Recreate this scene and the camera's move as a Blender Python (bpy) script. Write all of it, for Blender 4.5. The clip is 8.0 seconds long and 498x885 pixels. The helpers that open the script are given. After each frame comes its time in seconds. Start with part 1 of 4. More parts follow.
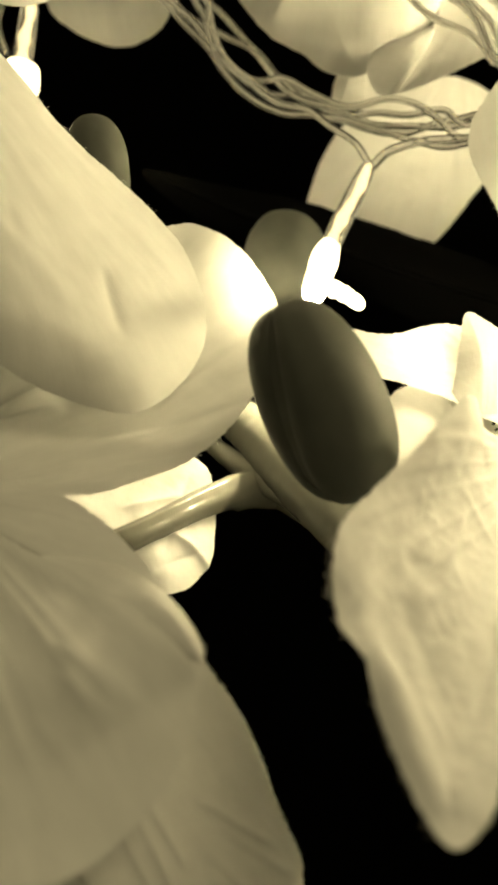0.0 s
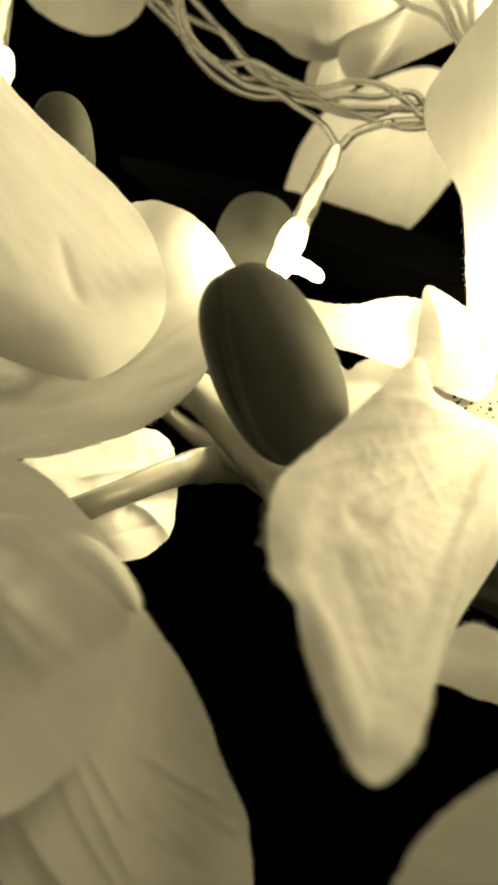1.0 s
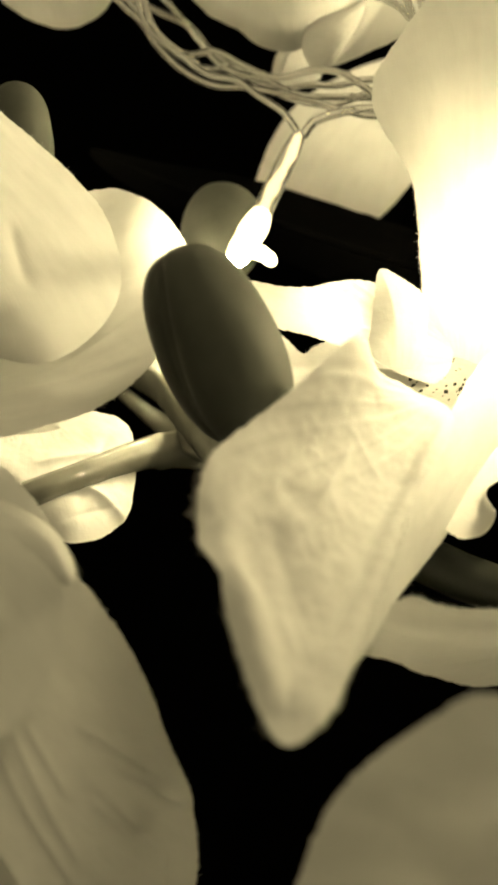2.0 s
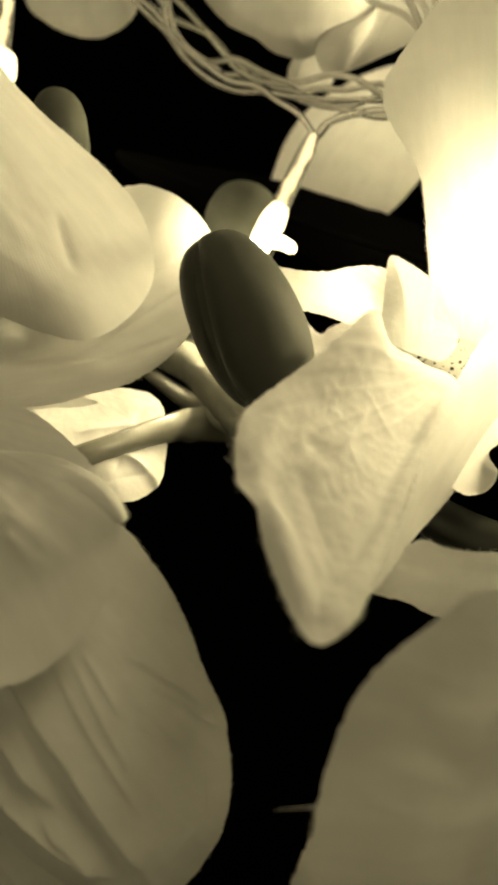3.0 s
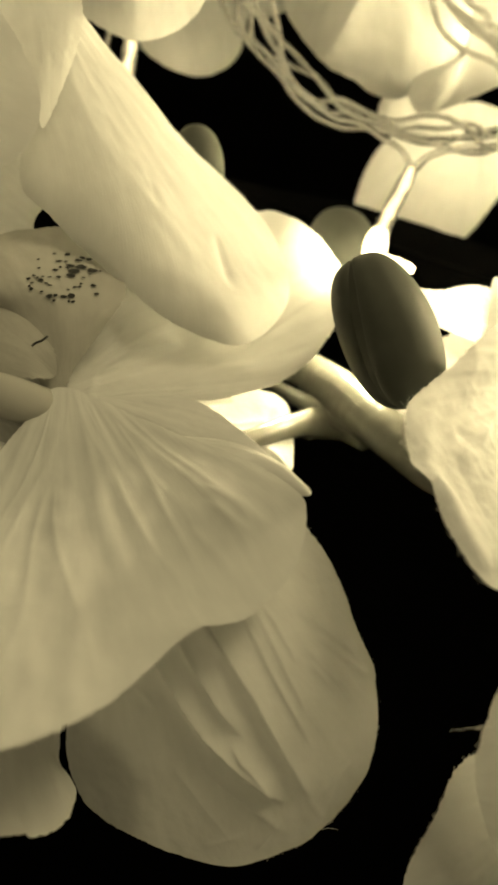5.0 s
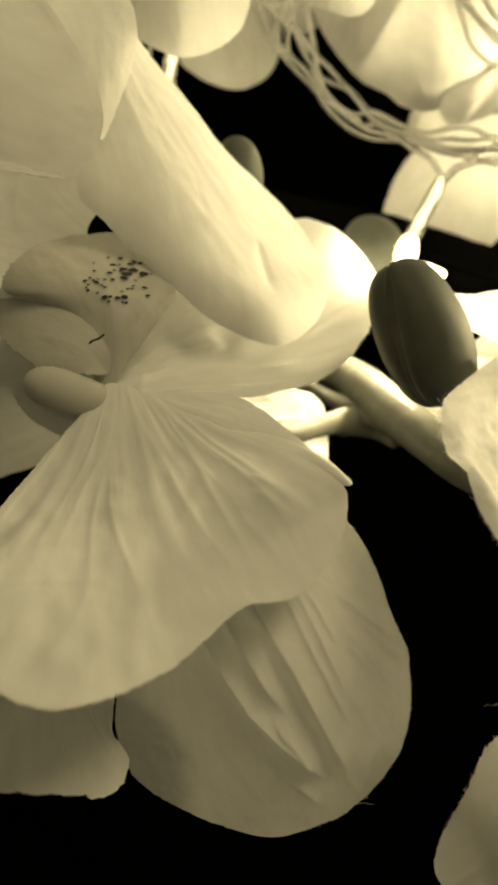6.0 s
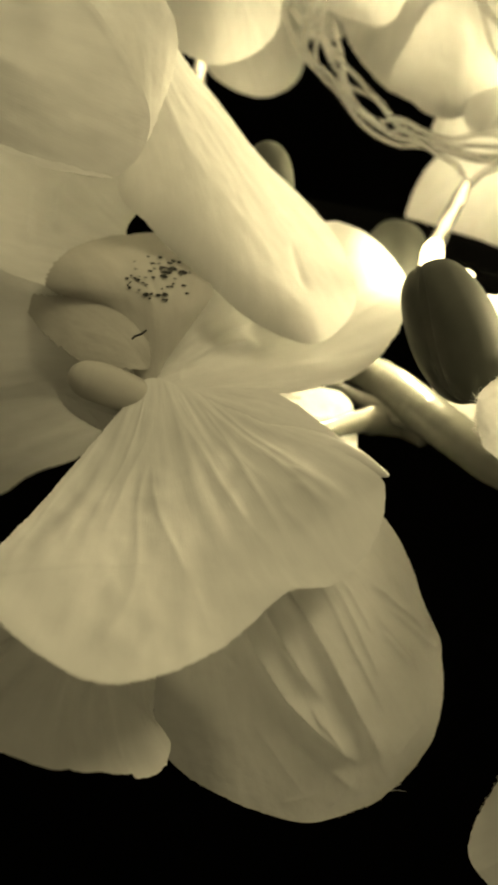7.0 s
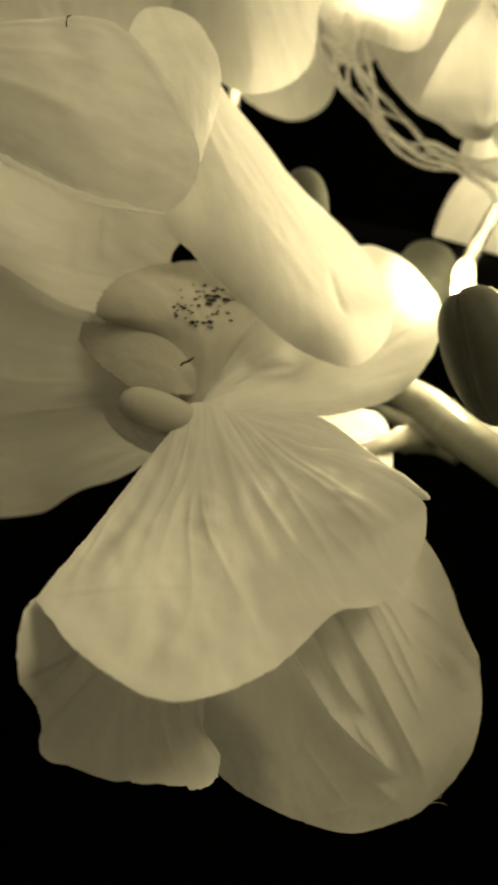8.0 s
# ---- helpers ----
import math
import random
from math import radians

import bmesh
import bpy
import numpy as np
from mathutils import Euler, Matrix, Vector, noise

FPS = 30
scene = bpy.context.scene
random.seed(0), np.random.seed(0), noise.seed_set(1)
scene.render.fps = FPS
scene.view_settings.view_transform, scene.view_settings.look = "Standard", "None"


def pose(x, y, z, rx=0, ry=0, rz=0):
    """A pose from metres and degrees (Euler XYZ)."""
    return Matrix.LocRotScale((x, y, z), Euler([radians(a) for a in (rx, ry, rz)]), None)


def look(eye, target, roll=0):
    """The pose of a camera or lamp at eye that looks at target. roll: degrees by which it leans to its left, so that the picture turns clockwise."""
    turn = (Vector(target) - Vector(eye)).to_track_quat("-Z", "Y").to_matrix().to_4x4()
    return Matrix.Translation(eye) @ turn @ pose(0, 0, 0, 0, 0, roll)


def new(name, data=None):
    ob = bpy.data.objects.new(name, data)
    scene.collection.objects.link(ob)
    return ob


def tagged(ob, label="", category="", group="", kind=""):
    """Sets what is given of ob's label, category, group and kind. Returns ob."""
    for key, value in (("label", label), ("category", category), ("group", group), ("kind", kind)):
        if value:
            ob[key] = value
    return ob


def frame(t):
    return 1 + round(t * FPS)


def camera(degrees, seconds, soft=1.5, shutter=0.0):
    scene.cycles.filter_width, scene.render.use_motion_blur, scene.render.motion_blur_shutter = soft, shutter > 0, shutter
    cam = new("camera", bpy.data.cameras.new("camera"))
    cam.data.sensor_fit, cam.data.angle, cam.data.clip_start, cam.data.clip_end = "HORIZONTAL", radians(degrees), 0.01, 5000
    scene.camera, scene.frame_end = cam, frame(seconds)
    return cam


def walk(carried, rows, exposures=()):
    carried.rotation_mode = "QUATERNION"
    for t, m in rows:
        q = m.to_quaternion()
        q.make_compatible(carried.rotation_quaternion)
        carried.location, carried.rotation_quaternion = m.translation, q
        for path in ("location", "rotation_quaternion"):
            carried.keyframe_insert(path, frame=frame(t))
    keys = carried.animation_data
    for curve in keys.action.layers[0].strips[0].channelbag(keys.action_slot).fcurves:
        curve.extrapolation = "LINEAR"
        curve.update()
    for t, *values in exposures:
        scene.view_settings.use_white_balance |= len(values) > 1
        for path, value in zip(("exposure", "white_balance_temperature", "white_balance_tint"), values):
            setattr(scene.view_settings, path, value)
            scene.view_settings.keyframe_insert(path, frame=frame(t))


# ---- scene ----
# The camera's way, 9 cm long, past a spray of cloth orchids.
cam = camera(35.8, 8.0, soft=3.4)
METRES, EYE, TILT, LEAN, TURN = 0.09, 0.40, 0.0, 0.0, 0.0
ROWS = [
    (0.0, 0.0, 0.0, 0.0, 0.0, 0.0, -0.0),
    (0.5, 0.0236, 0.0035, -0.0379, 0.1, 0.38, -0.14),
    (1.0, 0.0716, -0.0063, -0.0619, 0.25, 0.67, -0.04),
    (1.5, 0.1513, 0.001, -0.0726, 0.23, 0.74, 0.34),
    (3.0, 0.1196, -0.133, -0.1567, 0.88, 1.27, 0.64),
    (3.5, 0.0555, -0.2253, -0.1845, 0.89, 1.95, 0.68),
    (4.0, -0.0356, -0.2916, -0.1911, 0.54, 2.24, 0.41),
    (4.5, -0.091, -0.2929, -0.2019, 0.76, 2.42, -0.01),
    (5.0, -0.1182, -0.3255, -0.2061, 1.15, 2.54, -0.41),
    (6.5, -0.1915, -0.4193, -0.2535, 2.67, 3.48, -1.27),
    (7.0, -0.2158, -0.4373, -0.2669, 2.71, 3.82, -1.46),
    (7.5, -0.1942, -0.4901, -0.2697, 3.27, 3.99, -1.4),
    (8.0, -0.2611, -0.4945, -0.2395, 4.03, 4.16, -1.47),
]
walk(cam, [(t, pose(0, 0, EYE, TILT, LEAN, TURN) @ pose(METRES * x, METRES * y, METRES * z, 90 + pitch, roll, yaw)) for t, x, y, z, yaw, pitch, roll in ROWS],
     exposures=[(0.0, -0.6), (1.5, -0.53), (3.0, -0.8), (3.5, -0.57), (5.0, -0.18), (6.5, -0.14), (8.0, -0.12)])
cam.data.dof.use_dof = True
cam.data.dof.focus_distance = 0.115
cam.data.dof.aperture_fstop = 27.0

# ---- light: a dim warm room, an added unseen lamp, and the lamps of the string of lights ----
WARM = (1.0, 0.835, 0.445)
world = bpy.data.worlds.new("dim_room")
scene.world = world
world.use_nodes = True
sky = world.node_tree.nodes["Background"]
sky.inputs["Color"].default_value = (*WARM, 1)
place = world.node_tree.nodes.new("ShaderNodeTexCoord")
height_of = world.node_tree.nodes.new("ShaderNodeSeparateXYZ")
shade = world.node_tree.nodes.new("ShaderNodeMapRange")
for slot, value in (("From Min", -0.5), ("From Max", 1.0), ("To Min", 0.105), ("To Max", 0.245)):
    shade.inputs[slot].default_value = value
world.node_tree.links.new(place.outputs["Generated"], height_of.inputs[0])
world.node_tree.links.new(height_of.outputs["Z"], shade.inputs["Value"])
world.node_tree.links.new(shade.outputs["Result"], sky.inputs["Strength"])
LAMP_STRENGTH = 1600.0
# Area lamp added out of view, lighting the petals from the upper right front.
unseen_room_lamp = new("unseen_room_lamp", bpy.data.lights.new("unseen_room_lamp", "AREA"))
unseen_room_lamp.data.shape, unseen_room_lamp.data.size, unseen_room_lamp.data.energy, unseen_room_lamp.data.color = "DISK", 0.36, 3.05, WARM
unseen_room_lamp.matrix_basis = look((0.425, -0.375, 1.02), (0.0, 0.085, 0.37))


# ---- materials ----
def material(name):
    m = bpy.data.materials.new(name)
    m.use_nodes = True
    m.node_tree.nodes.clear()
    return m, m.node_tree.nodes, m.node_tree.links


def add(nodes, kind, **inputs):
    n = nodes.new(kind)
    for key, value in inputs.items():
        n.inputs[key.replace("_", " ")].default_value = value
    return n


def cloth(name, colour, through_part, sheen):
    """Woven silk: long soft stains and fibres along the petal, a fine weave, and light that shines through."""
    m, nodes, links = material(name)
    out = nodes.new("ShaderNodeOutputMaterial")
    uv = nodes.new("ShaderNodeUVMap")
    uv.uv_map = "cloth"
    stretch = add(nodes, "ShaderNodeMapping")
    stretch.inputs["Scale"].default_value = (0.16, 0.9, 1)
    links.new(uv.outputs["UV"], stretch.inputs["Vector"])
    streak = add(nodes, "ShaderNodeTexNoise", Scale=0.55, Detail=6.0, Roughness=0.6)
    links.new(stretch.outputs["Vector"], streak.inputs["Vector"])
    blotch = add(nodes, "ShaderNodeTexNoise", Scale=0.13, Detail=3.0)
    links.new(uv.outputs["UV"], blotch.inputs["Vector"])
    both = nodes.new("ShaderNodeMath")
    both.operation = "MULTIPLY"
    links.new(streak.outputs["Fac"], both.inputs[0])
    links.new(blotch.outputs["Fac"], both.inputs[1])
    ramp = nodes.new("ShaderNodeValToRGB")
    ramp.color_ramp.elements[0].position, ramp.color_ramp.elements[1].position = 0.12, 0.42
    ramp.color_ramp.elements[0].color = (*[c * 0.90 for c in colour], 1)
    ramp.color_ramp.elements[1].color = (*colour, 1)
    links.new(both.outputs[0], ramp.inputs["Fac"])
    weft = add(nodes, "ShaderNodeTexWave", Scale=0.8, Distortion=1.5, Detail=1.0)
    warp = add(nodes, "ShaderNodeTexWave", Scale=0.8, Distortion=1.5, Detail=1.0)
    warp.bands_direction = "Y"
    for wave in (weft, warp):
        links.new(uv.outputs["UV"], wave.inputs["Vector"])
    weave = nodes.new("ShaderNodeMath")
    links.new(weft.outputs["Fac"], weave.inputs[0])
    links.new(warp.outputs["Fac"], weave.inputs[1])
    fine = add(nodes, "ShaderNodeBump", Strength=0.05, Distance=0.00006)
    links.new(weave.outputs[0], fine.inputs["Height"])
    crinkle = add(nodes, "ShaderNodeBump", Strength=0.12, Distance=0.0005)
    links.new(streak.outputs["Fac"], crinkle.inputs["Height"])
    links.new(fine.outputs["Normal"], crinkle.inputs["Normal"])
    face = add(nodes, "ShaderNodeBsdfPrincipled", Roughness=0.75)
    face.inputs["Specular IOR Level"].default_value = 0.25
    face.inputs["Sheen Weight"].default_value = sheen
    back = nodes.new("ShaderNodeBsdfTranslucent")
    for shader, slot in ((face, "Base Color"), (back, "Color")):
        links.new(ramp.outputs["Color"], shader.inputs[slot])
        links.new(crinkle.outputs["Normal"], shader.inputs["Normal"])
    mix = nodes.new("ShaderNodeMixShader")
    mix.inputs["Fac"].default_value = through_part
    links.new(face.outputs[0], mix.inputs[1])
    links.new(back.outputs[0], mix.inputs[2])
    links.new(mix.outputs[0], out.inputs["Surface"])
    return m


def solid(name, colour, roughness, dark=0.7, grain=300.0, bump=0.2, distance=0.0004, specular=0.5):
    """A solid surface with grain at two scales."""
    m, nodes, links = material(name)
    out = nodes.new("ShaderNodeOutputMaterial")
    co = nodes.new("ShaderNodeTexCoord")
    small = add(nodes, "ShaderNodeTexNoise", Scale=grain, Detail=6.0)
    large = add(nodes, "ShaderNodeTexNoise", Scale=grain * 0.15, Detail=3.0)
    total = nodes.new("ShaderNodeMath")
    for i, n in enumerate((small, large)):
        links.new(co.outputs["Object"], n.inputs["Vector"])
        links.new(n.outputs["Fac"], total.inputs[i])
    ramp = nodes.new("ShaderNodeValToRGB")
    ramp.color_ramp.elements[0].position, ramp.color_ramp.elements[1].position = 0.35, 0.65
    ramp.color_ramp.elements[0].color = (*[c * dark for c in colour], 1)
    ramp.color_ramp.elements[1].color = (*colour, 1)
    half = nodes.new("ShaderNodeMath")
    half.operation = "MULTIPLY"
    half.inputs[1].default_value = 0.5
    links.new(total.outputs[0], half.inputs[0])
    links.new(half.outputs[0], ramp.inputs["Fac"])
    bumped = add(nodes, "ShaderNodeBump", Strength=bump, Distance=distance)
    links.new(small.outputs["Fac"], bumped.inputs["Height"])
    body = add(nodes, "ShaderNodeBsdfPrincipled", Roughness=roughness)
    body.inputs["Specular IOR Level"].default_value = specular
    links.new(ramp.outputs["Color"], body.inputs["Base Color"])
    links.new(bumped.outputs["Normal"], body.inputs["Normal"])
    links.new(body.outputs[0], out.inputs["Surface"])
    return m


def clear(name, tint, roughness, through_part=0.85):
    m, nodes, links = material(name)
    out = nodes.new("ShaderNodeOutputMaterial")
    body = add(nodes, "ShaderNodeBsdfPrincipled", Roughness=roughness, IOR=1.45)
    body.inputs["Base Color"].default_value = (*tint, 1)
    body.inputs["Transmission Weight"].default_value = through_part
    links.new(body.outputs[0], out.inputs["Surface"])
    return m


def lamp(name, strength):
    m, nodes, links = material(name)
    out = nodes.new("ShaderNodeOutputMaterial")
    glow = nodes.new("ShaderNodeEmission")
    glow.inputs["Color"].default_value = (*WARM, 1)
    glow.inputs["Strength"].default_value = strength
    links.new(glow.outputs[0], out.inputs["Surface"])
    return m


PETAL = cloth("white_silk", (0.86, 0.86, 0.84), 0.19, 0.1)
# Lip silk: the white silk darkened, with the throat's shade in its colour.
LIP = cloth("shade_darkened_silk", (0.54, 0.53, 0.49), 0.1, 0.1)
BUD = solid("green_bud_cloth", (0.1, 0.105, 0.09), 0.62, 0.8, 260.0, 0.12, 0.0003, 0.22)
STEM = solid("pale_green_plastic", (0.21, 0.21, 0.18), 0.2, 0.86, 300.0, 0.12, 0.0005, 0.6)
# Darker stem colour that carries the shade on the lower stem.
SHADED_STEM = solid("shaded_stem_plastic", (0.012, 0.014, 0.009), 0.5, 0.6, 250.0, 0.3, 0.0004, 0.4)
# Leaf almost black: the deep shade is put into its colour.
LEAF = solid("leaf_cloth_with_shade", (0.0006, 0.0006, 0.0005), 0.6, 0.6, 120.0, 0.3, 0.0006, 0.02)
SPOT = solid("dark_print", (0.02, 0.02, 0.015), 0.8, 0.6, 500.0)
CLEAR = clear("clear_plastic", (1.0, 1.0, 0.99), 0.02, 0.88)
SLEEVE = clear("cloudy_sleeve_plastic", (0.98, 0.97, 0.95), 0.06, 0.85)
COPPER = solid("thin_metal_core", (0.82, 0.8, 0.76), 0.35, 0.8, 900.0)
GLOW = lamp("lit_lamp", LAMP_STRENGTH)
# Collar and spur emit weakly, standing in for lens light on white plastic.
COLLAR = lamp("collar_lit_by_emission", 9.0)
# Emission in the sleeve's core replaces lamp light guided along the plastic.
GUIDE = lamp("sleeve_light_as_emission", 2.6)
VELVET = solid("black_velvet", (0.0015, 0.0015, 0.0015), 0.95, 0.6, 40.0, 0.3, 0.001, 0.0)
FIBRE = solid("white_thread", (0.8, 0.79, 0.75), 0.7, 0.9, 900.0)


# ---- builders (measures in millimetres) ----
def vec(p):
    return np.array(p, float)


def spline(points, closed=False, steps=24):
    """A smooth line through the points, with its steps spread evenly."""
    p = [vec(q) for q in points]
    n = len(p)
    if not closed:
        p = [2 * p[0] - p[1]] + p + [2 * p[-1] - p[-2]]
    spans = n if closed else n - 1
    line = []
    for i in range(spans):
        a, b, c, d = (p[(i + k - 1) % n] for k in range(4)) if closed else p[i:i + 4]
        for k in range(steps):
            s = k / steps
            line.append(0.5 * (2 * b + (c - a) * s + (2 * a - 5 * b + 4 * c - d) * s * s + (3 * b - a - 3 * c + d) * s ** 3))
    line.append(p[0] if closed else p[-2])
    return np.array(line)


def even(line, count):
    """count points at even distances along a line."""
    gone = np.concatenate([[0], np.cumsum(np.linalg.norm(np.diff(line, axis=0), axis=1))])
    want = np.linspace(0, gone[-1], count)
    return np.stack([np.interp(want, gone, line[:, k]) for k in range(3)], 1)


def link(name, mesh, parent, material_, label=""):
    ob = new(name, mesh)
    if material_:
        mesh.materials.append(material_)
    if parent:
        ob.parent = parent
        ob.matrix_parent_inverse = parent.matrix_basis.inverted()
    if label:
        ob["label"] = label
    return ob


def part(name, bm, material_, parent, label=""):
    mesh = bpy.data.meshes.new(name)
    bm.to_mesh(mesh)
    bm.free()
    for f in mesh.polygons:
        f.use_smooth = True
    return link(name, mesh, parent, material_, label)


def thing(name, place, label, category, group=""):
    ob = new(name)
    ob.empty_display_size = 0.01
    ob.matrix_basis = Matrix.Translation(Vector(place) * 0.001)
    return tagged(ob, label, category, group)


def flat_map(p):
    """Every point's place along and across a petal, from its base, and the petal's length."""
    base, tip = p[0, 0], p[-1, p.shape[1] // 2]
    span = np.linalg.norm(tip - base)
    along = (tip - base) / span
    wide = (p[:, -1] - p[:, 0]).mean(axis=0)
    wide -= along * wide.dot(along)
    wide /= np.linalg.norm(wide) + 1e-9
    return (p - base) @ along, (p - base) @ wide, span


def petal_surface(base, left, tip, right, mid, rows=110, cols=84, veins=0.25, wrinkle=0.3, creases=(), ruffle=0.0, seed=0, cup=1.0, fray=0.12, dimple=0.3, hem=0.0, hem_wide=1.6, hem_sides=(1, 1), roll=(0, 0), roll_wide=5.0, roll_power=2, roll_span=(0.0, 0.62), ribs=0.15, pits=0.04):
    """The sheet of a petal: an outline from base to tip on both sides, a midrib that arches, veins that fan out along it,
    creases (two ends, height, width; a width below 0 bends all that lies past the line), a hem, a rim rolled back, and a frayed edge. Gives the points, rows by columns."""
    loop = spline([base, *left, tip, *right[::-1]], closed=True)
    cut = 24 * (len(left) + 1)
    l, r = even(loop[:cut + 1], rows), even(loop[cut:][::-1], rows)
    m = even(spline([base, *mid, tip]), rows)
    v = np.linspace(-1, 1, cols)[None, :, None]
    u = np.linspace(0, 1, rows)[:, None]
    lw, rw, mw = np.where(v < 0, -v, 0), np.where(v > 0, v, 0), 1 - np.abs(v)
    flat = l[:, None] * lw + r[:, None] * rw + m[:, None] * mw
    arch = l[:, None] * (v * v - v) / 2 + r[:, None] * (v * v + v) / 2 + m[:, None] * (1 - v * v)
    p = flat * (1 - 0.8 * cup) + arch * 0.8 * cup
    du, dv = np.gradient(p, axis=0), np.gradient(p, axis=1)
    nrm = np.cross(du, dv)
    nrm /= np.linalg.norm(nrm, axis=2, keepdims=True) + 1e-9
    if nrm[:, :, 1].mean() > 0:
        nrm = -nrm
    face = nrm[rows // 5:-rows // 5].mean(axis=(0, 1))
    face /= np.linalg.norm(face)
    keep = np.clip(np.minimum(u, 1 - u) * 14, 0, 1)[:, :, None]
    nrm = nrm * keep + face * (1 - keep)
    nrm /= np.linalg.norm(nrm, axis=2, keepdims=True) + 1e-9
    x, y, span = flat_map(p)
    rng = random.Random(seed)
    shift = rng.uniform(0, 50)
    fan = np.arctan2(y, x + 0.12 * span)
    dist = np.hypot(x + 0.12 * span, y)
    height = np.zeros((rows, cols))
    for i in range(rows):
        for j in range(cols):
            a, d = fan[i, j], dist[i, j]
            h = veins * noise.noise(Vector((a * 6.0 + shift, d * 0.03, 3.1))) + 0.5 * veins * noise.noise(Vector((a * 16.0 + shift, d * 0.05, 9.1)))
            bend = 0.7 * noise.noise(Vector((d * 0.035, a * 2, shift)))
            h += ribs * max(0.0, 1 - 2.5 * abs(noise.noise(Vector((a * 8.0 + bend + shift, d * 0.025, 6.6))))) ** 2 * min(1.0, d * 0.08)
            h += wrinkle * noise.noise(Vector((x[i, j] * 0.07 + shift, y[i, j] * 0.09, 5.5)))
            h += dimple * wrinkle * noise.noise(Vector((x[i, j] * 0.25 + shift, y[i, j] * 0.4, 1.5)))
            h += pits * (noise.noise(Vector((x[i, j] * 0.8 + shift, y[i, j] * 0.8, 7.7))) + 0.5 * noise.noise(Vector((x[i, j] * 1.9, y[i, j] * 1.9 + shift, 4.2))))
            if ruffle:
                h += ruffle * abs(v[0, j, 0]) ** 3 * math.sin(x[i, j] * 0.45 + shift)
            height[i, j] = h
    rim = (1 - np.abs(v[:, :, 0])) * np.linalg.norm(p[:, -1] - p[:, 0], axis=1)[:, None] / 2
    rim = np.minimum(rim, (1 - u) * span + 1.5)
    share = np.clip(v[:, :, 0] + 0.3, 0, 1)
    height += (hem_sides[0] * (1 - share) + hem_sides[1] * share) * np.clip((1 - u) * 6, 0.25, 1) * hem * np.exp(-(np.maximum(rim - 0.5, 0) / hem_wide) ** (2 if hem_wide < 2 else 4))
    for turn, mask in zip(roll, (v[:, :, 0] < 0, v[:, :, 0] > 0)):
        height -= turn * mask * np.clip(1 - rim / roll_wide, 0, 1) ** roll_power * np.clip((u - roll_span[0]) * 8, 0, 1) * np.clip((roll_span[1] - u) * 5, 0, 1)
    for start, end, high, wide in creases:
        c, d = p - vec(start), vec(end) - vec(start)
        c, d = c - (c @ face)[:, :, None] * face, d - (d @ face) * face
        s = (c @ d) / (d @ d)
        away = np.linalg.norm(c - s[:, :, None] * d, axis=2)
        side = np.sign((np.cross(d, c) * nrm).sum(axis=2))
        ends = np.clip(np.minimum(s + 0.2, 1.2 - s) * 2.6, 0, 1)
        ends = ends * ends * (3 - 2 * ends)
        peaked = type(wide) is tuple
        wide, far_wide = wide if peaked else (wide, wide / 4)
        if wide < 0:
            height += high * np.where(side > 0, away, 0) * np.clip(away * 0.5, 0, 1)
            continue
        fall = away / np.where(side > 0, wide, far_wide)
        height += high * ends * (np.exp(-1.3 * fall) if peaked else np.exp(-fall ** 2))
    height *= np.sin(np.clip(u * 6, 0, math.pi / 2))
    p = p + nrm * height[:, :, None]
    if fray:
        for side, j in ((l, 0), (r, cols - 1)):
            out = p[:, j] - p[:, j + (1 if j == 0 else -1)]
            out /= np.linalg.norm(out, axis=1, keepdims=True) + 1e-9
            p[:, j] += out * np.array([[fray * rng.uniform(-1, 1) * (0.04 < i / rows < 0.95)] for i in range(rows)])
    return p


def sheet(name, p, parent, material_, label="", thick=0.0):
    rows, cols = p.shape[:2]
    q = p.reshape(-1, 3) * 0.001
    faces = [(i * cols + j, i * cols + j + 1, (i + 1) * cols + j + 1, (i + 1) * cols + j) for i in range(rows - 1) for j in range(cols - 1)]
    mesh = bpy.data.meshes.new(name)
    mesh.from_pydata([tuple(a) for a in q], [], faces)
    layer = mesh.uv_layers.new(name="cloth")
    x, y, span = flat_map(p)
    fan, dist = np.arctan2(y, x + 0.25 * span), np.hypot(x + 0.25 * span, y)
    spots = np.stack([dist + 3.7 * p[0, 0, 0], fan * span * 0.8 + p[0, 0, 2]], 2).reshape(-1, 2)
    index = np.empty(len(mesh.loops), dtype=np.int32)
    mesh.loops.foreach_get("vertex_index", index)
    layer.data.foreach_set("uv", spots[index].astype(np.float32).ravel())
    mesh.update()
    for f in mesh.polygons:
        f.use_smooth = True
    ob = link(name, mesh, parent, material_, label)
    if thick:
        hem = ob.modifiers.new("thickness", "SOLIDIFY")
        hem.thickness, hem.offset = thick * 0.001, 0
    return ob


def fringe(p, parent, stretches, seed=1, every=2):
    """Loose threads on a cut rim: stretches are (side, from, to, length), from and to in parts of the way from base to tip."""
    rng = random.Random(seed)
    rows, cols = p.shape[:2]
    bm = bmesh.new()
    for side, start, end, length in stretches:
        j, k = (0, 1) if side < 0 else (cols - 1, cols - 2)
        for i in range(int(start * (rows - 1)), int(end * (rows - 1)), 1):
            for _ in range(every):
                a = p[i, j] + (p[min(i + 1, rows - 1), j] - p[i, j]) * rng.random()
                out = p[i, j] - p[i, k]
                out /= np.linalg.norm(out) + 1e-9
                d = out + vec([rng.uniform(-1.1, 1.1) for _ in range(3)])
                ln = length * rng.uniform(0.3, 1.2)
                b, c = a + d * ln * 0.5, a + d * ln + vec([rng.uniform(-0.6, 0.6) for _ in range(3)]) * ln
                strand(bm, [a - out * 0.3, b, c], 0.022)
    return part("fringe", bm, FIBRE, parent, "frayed loose white threads")


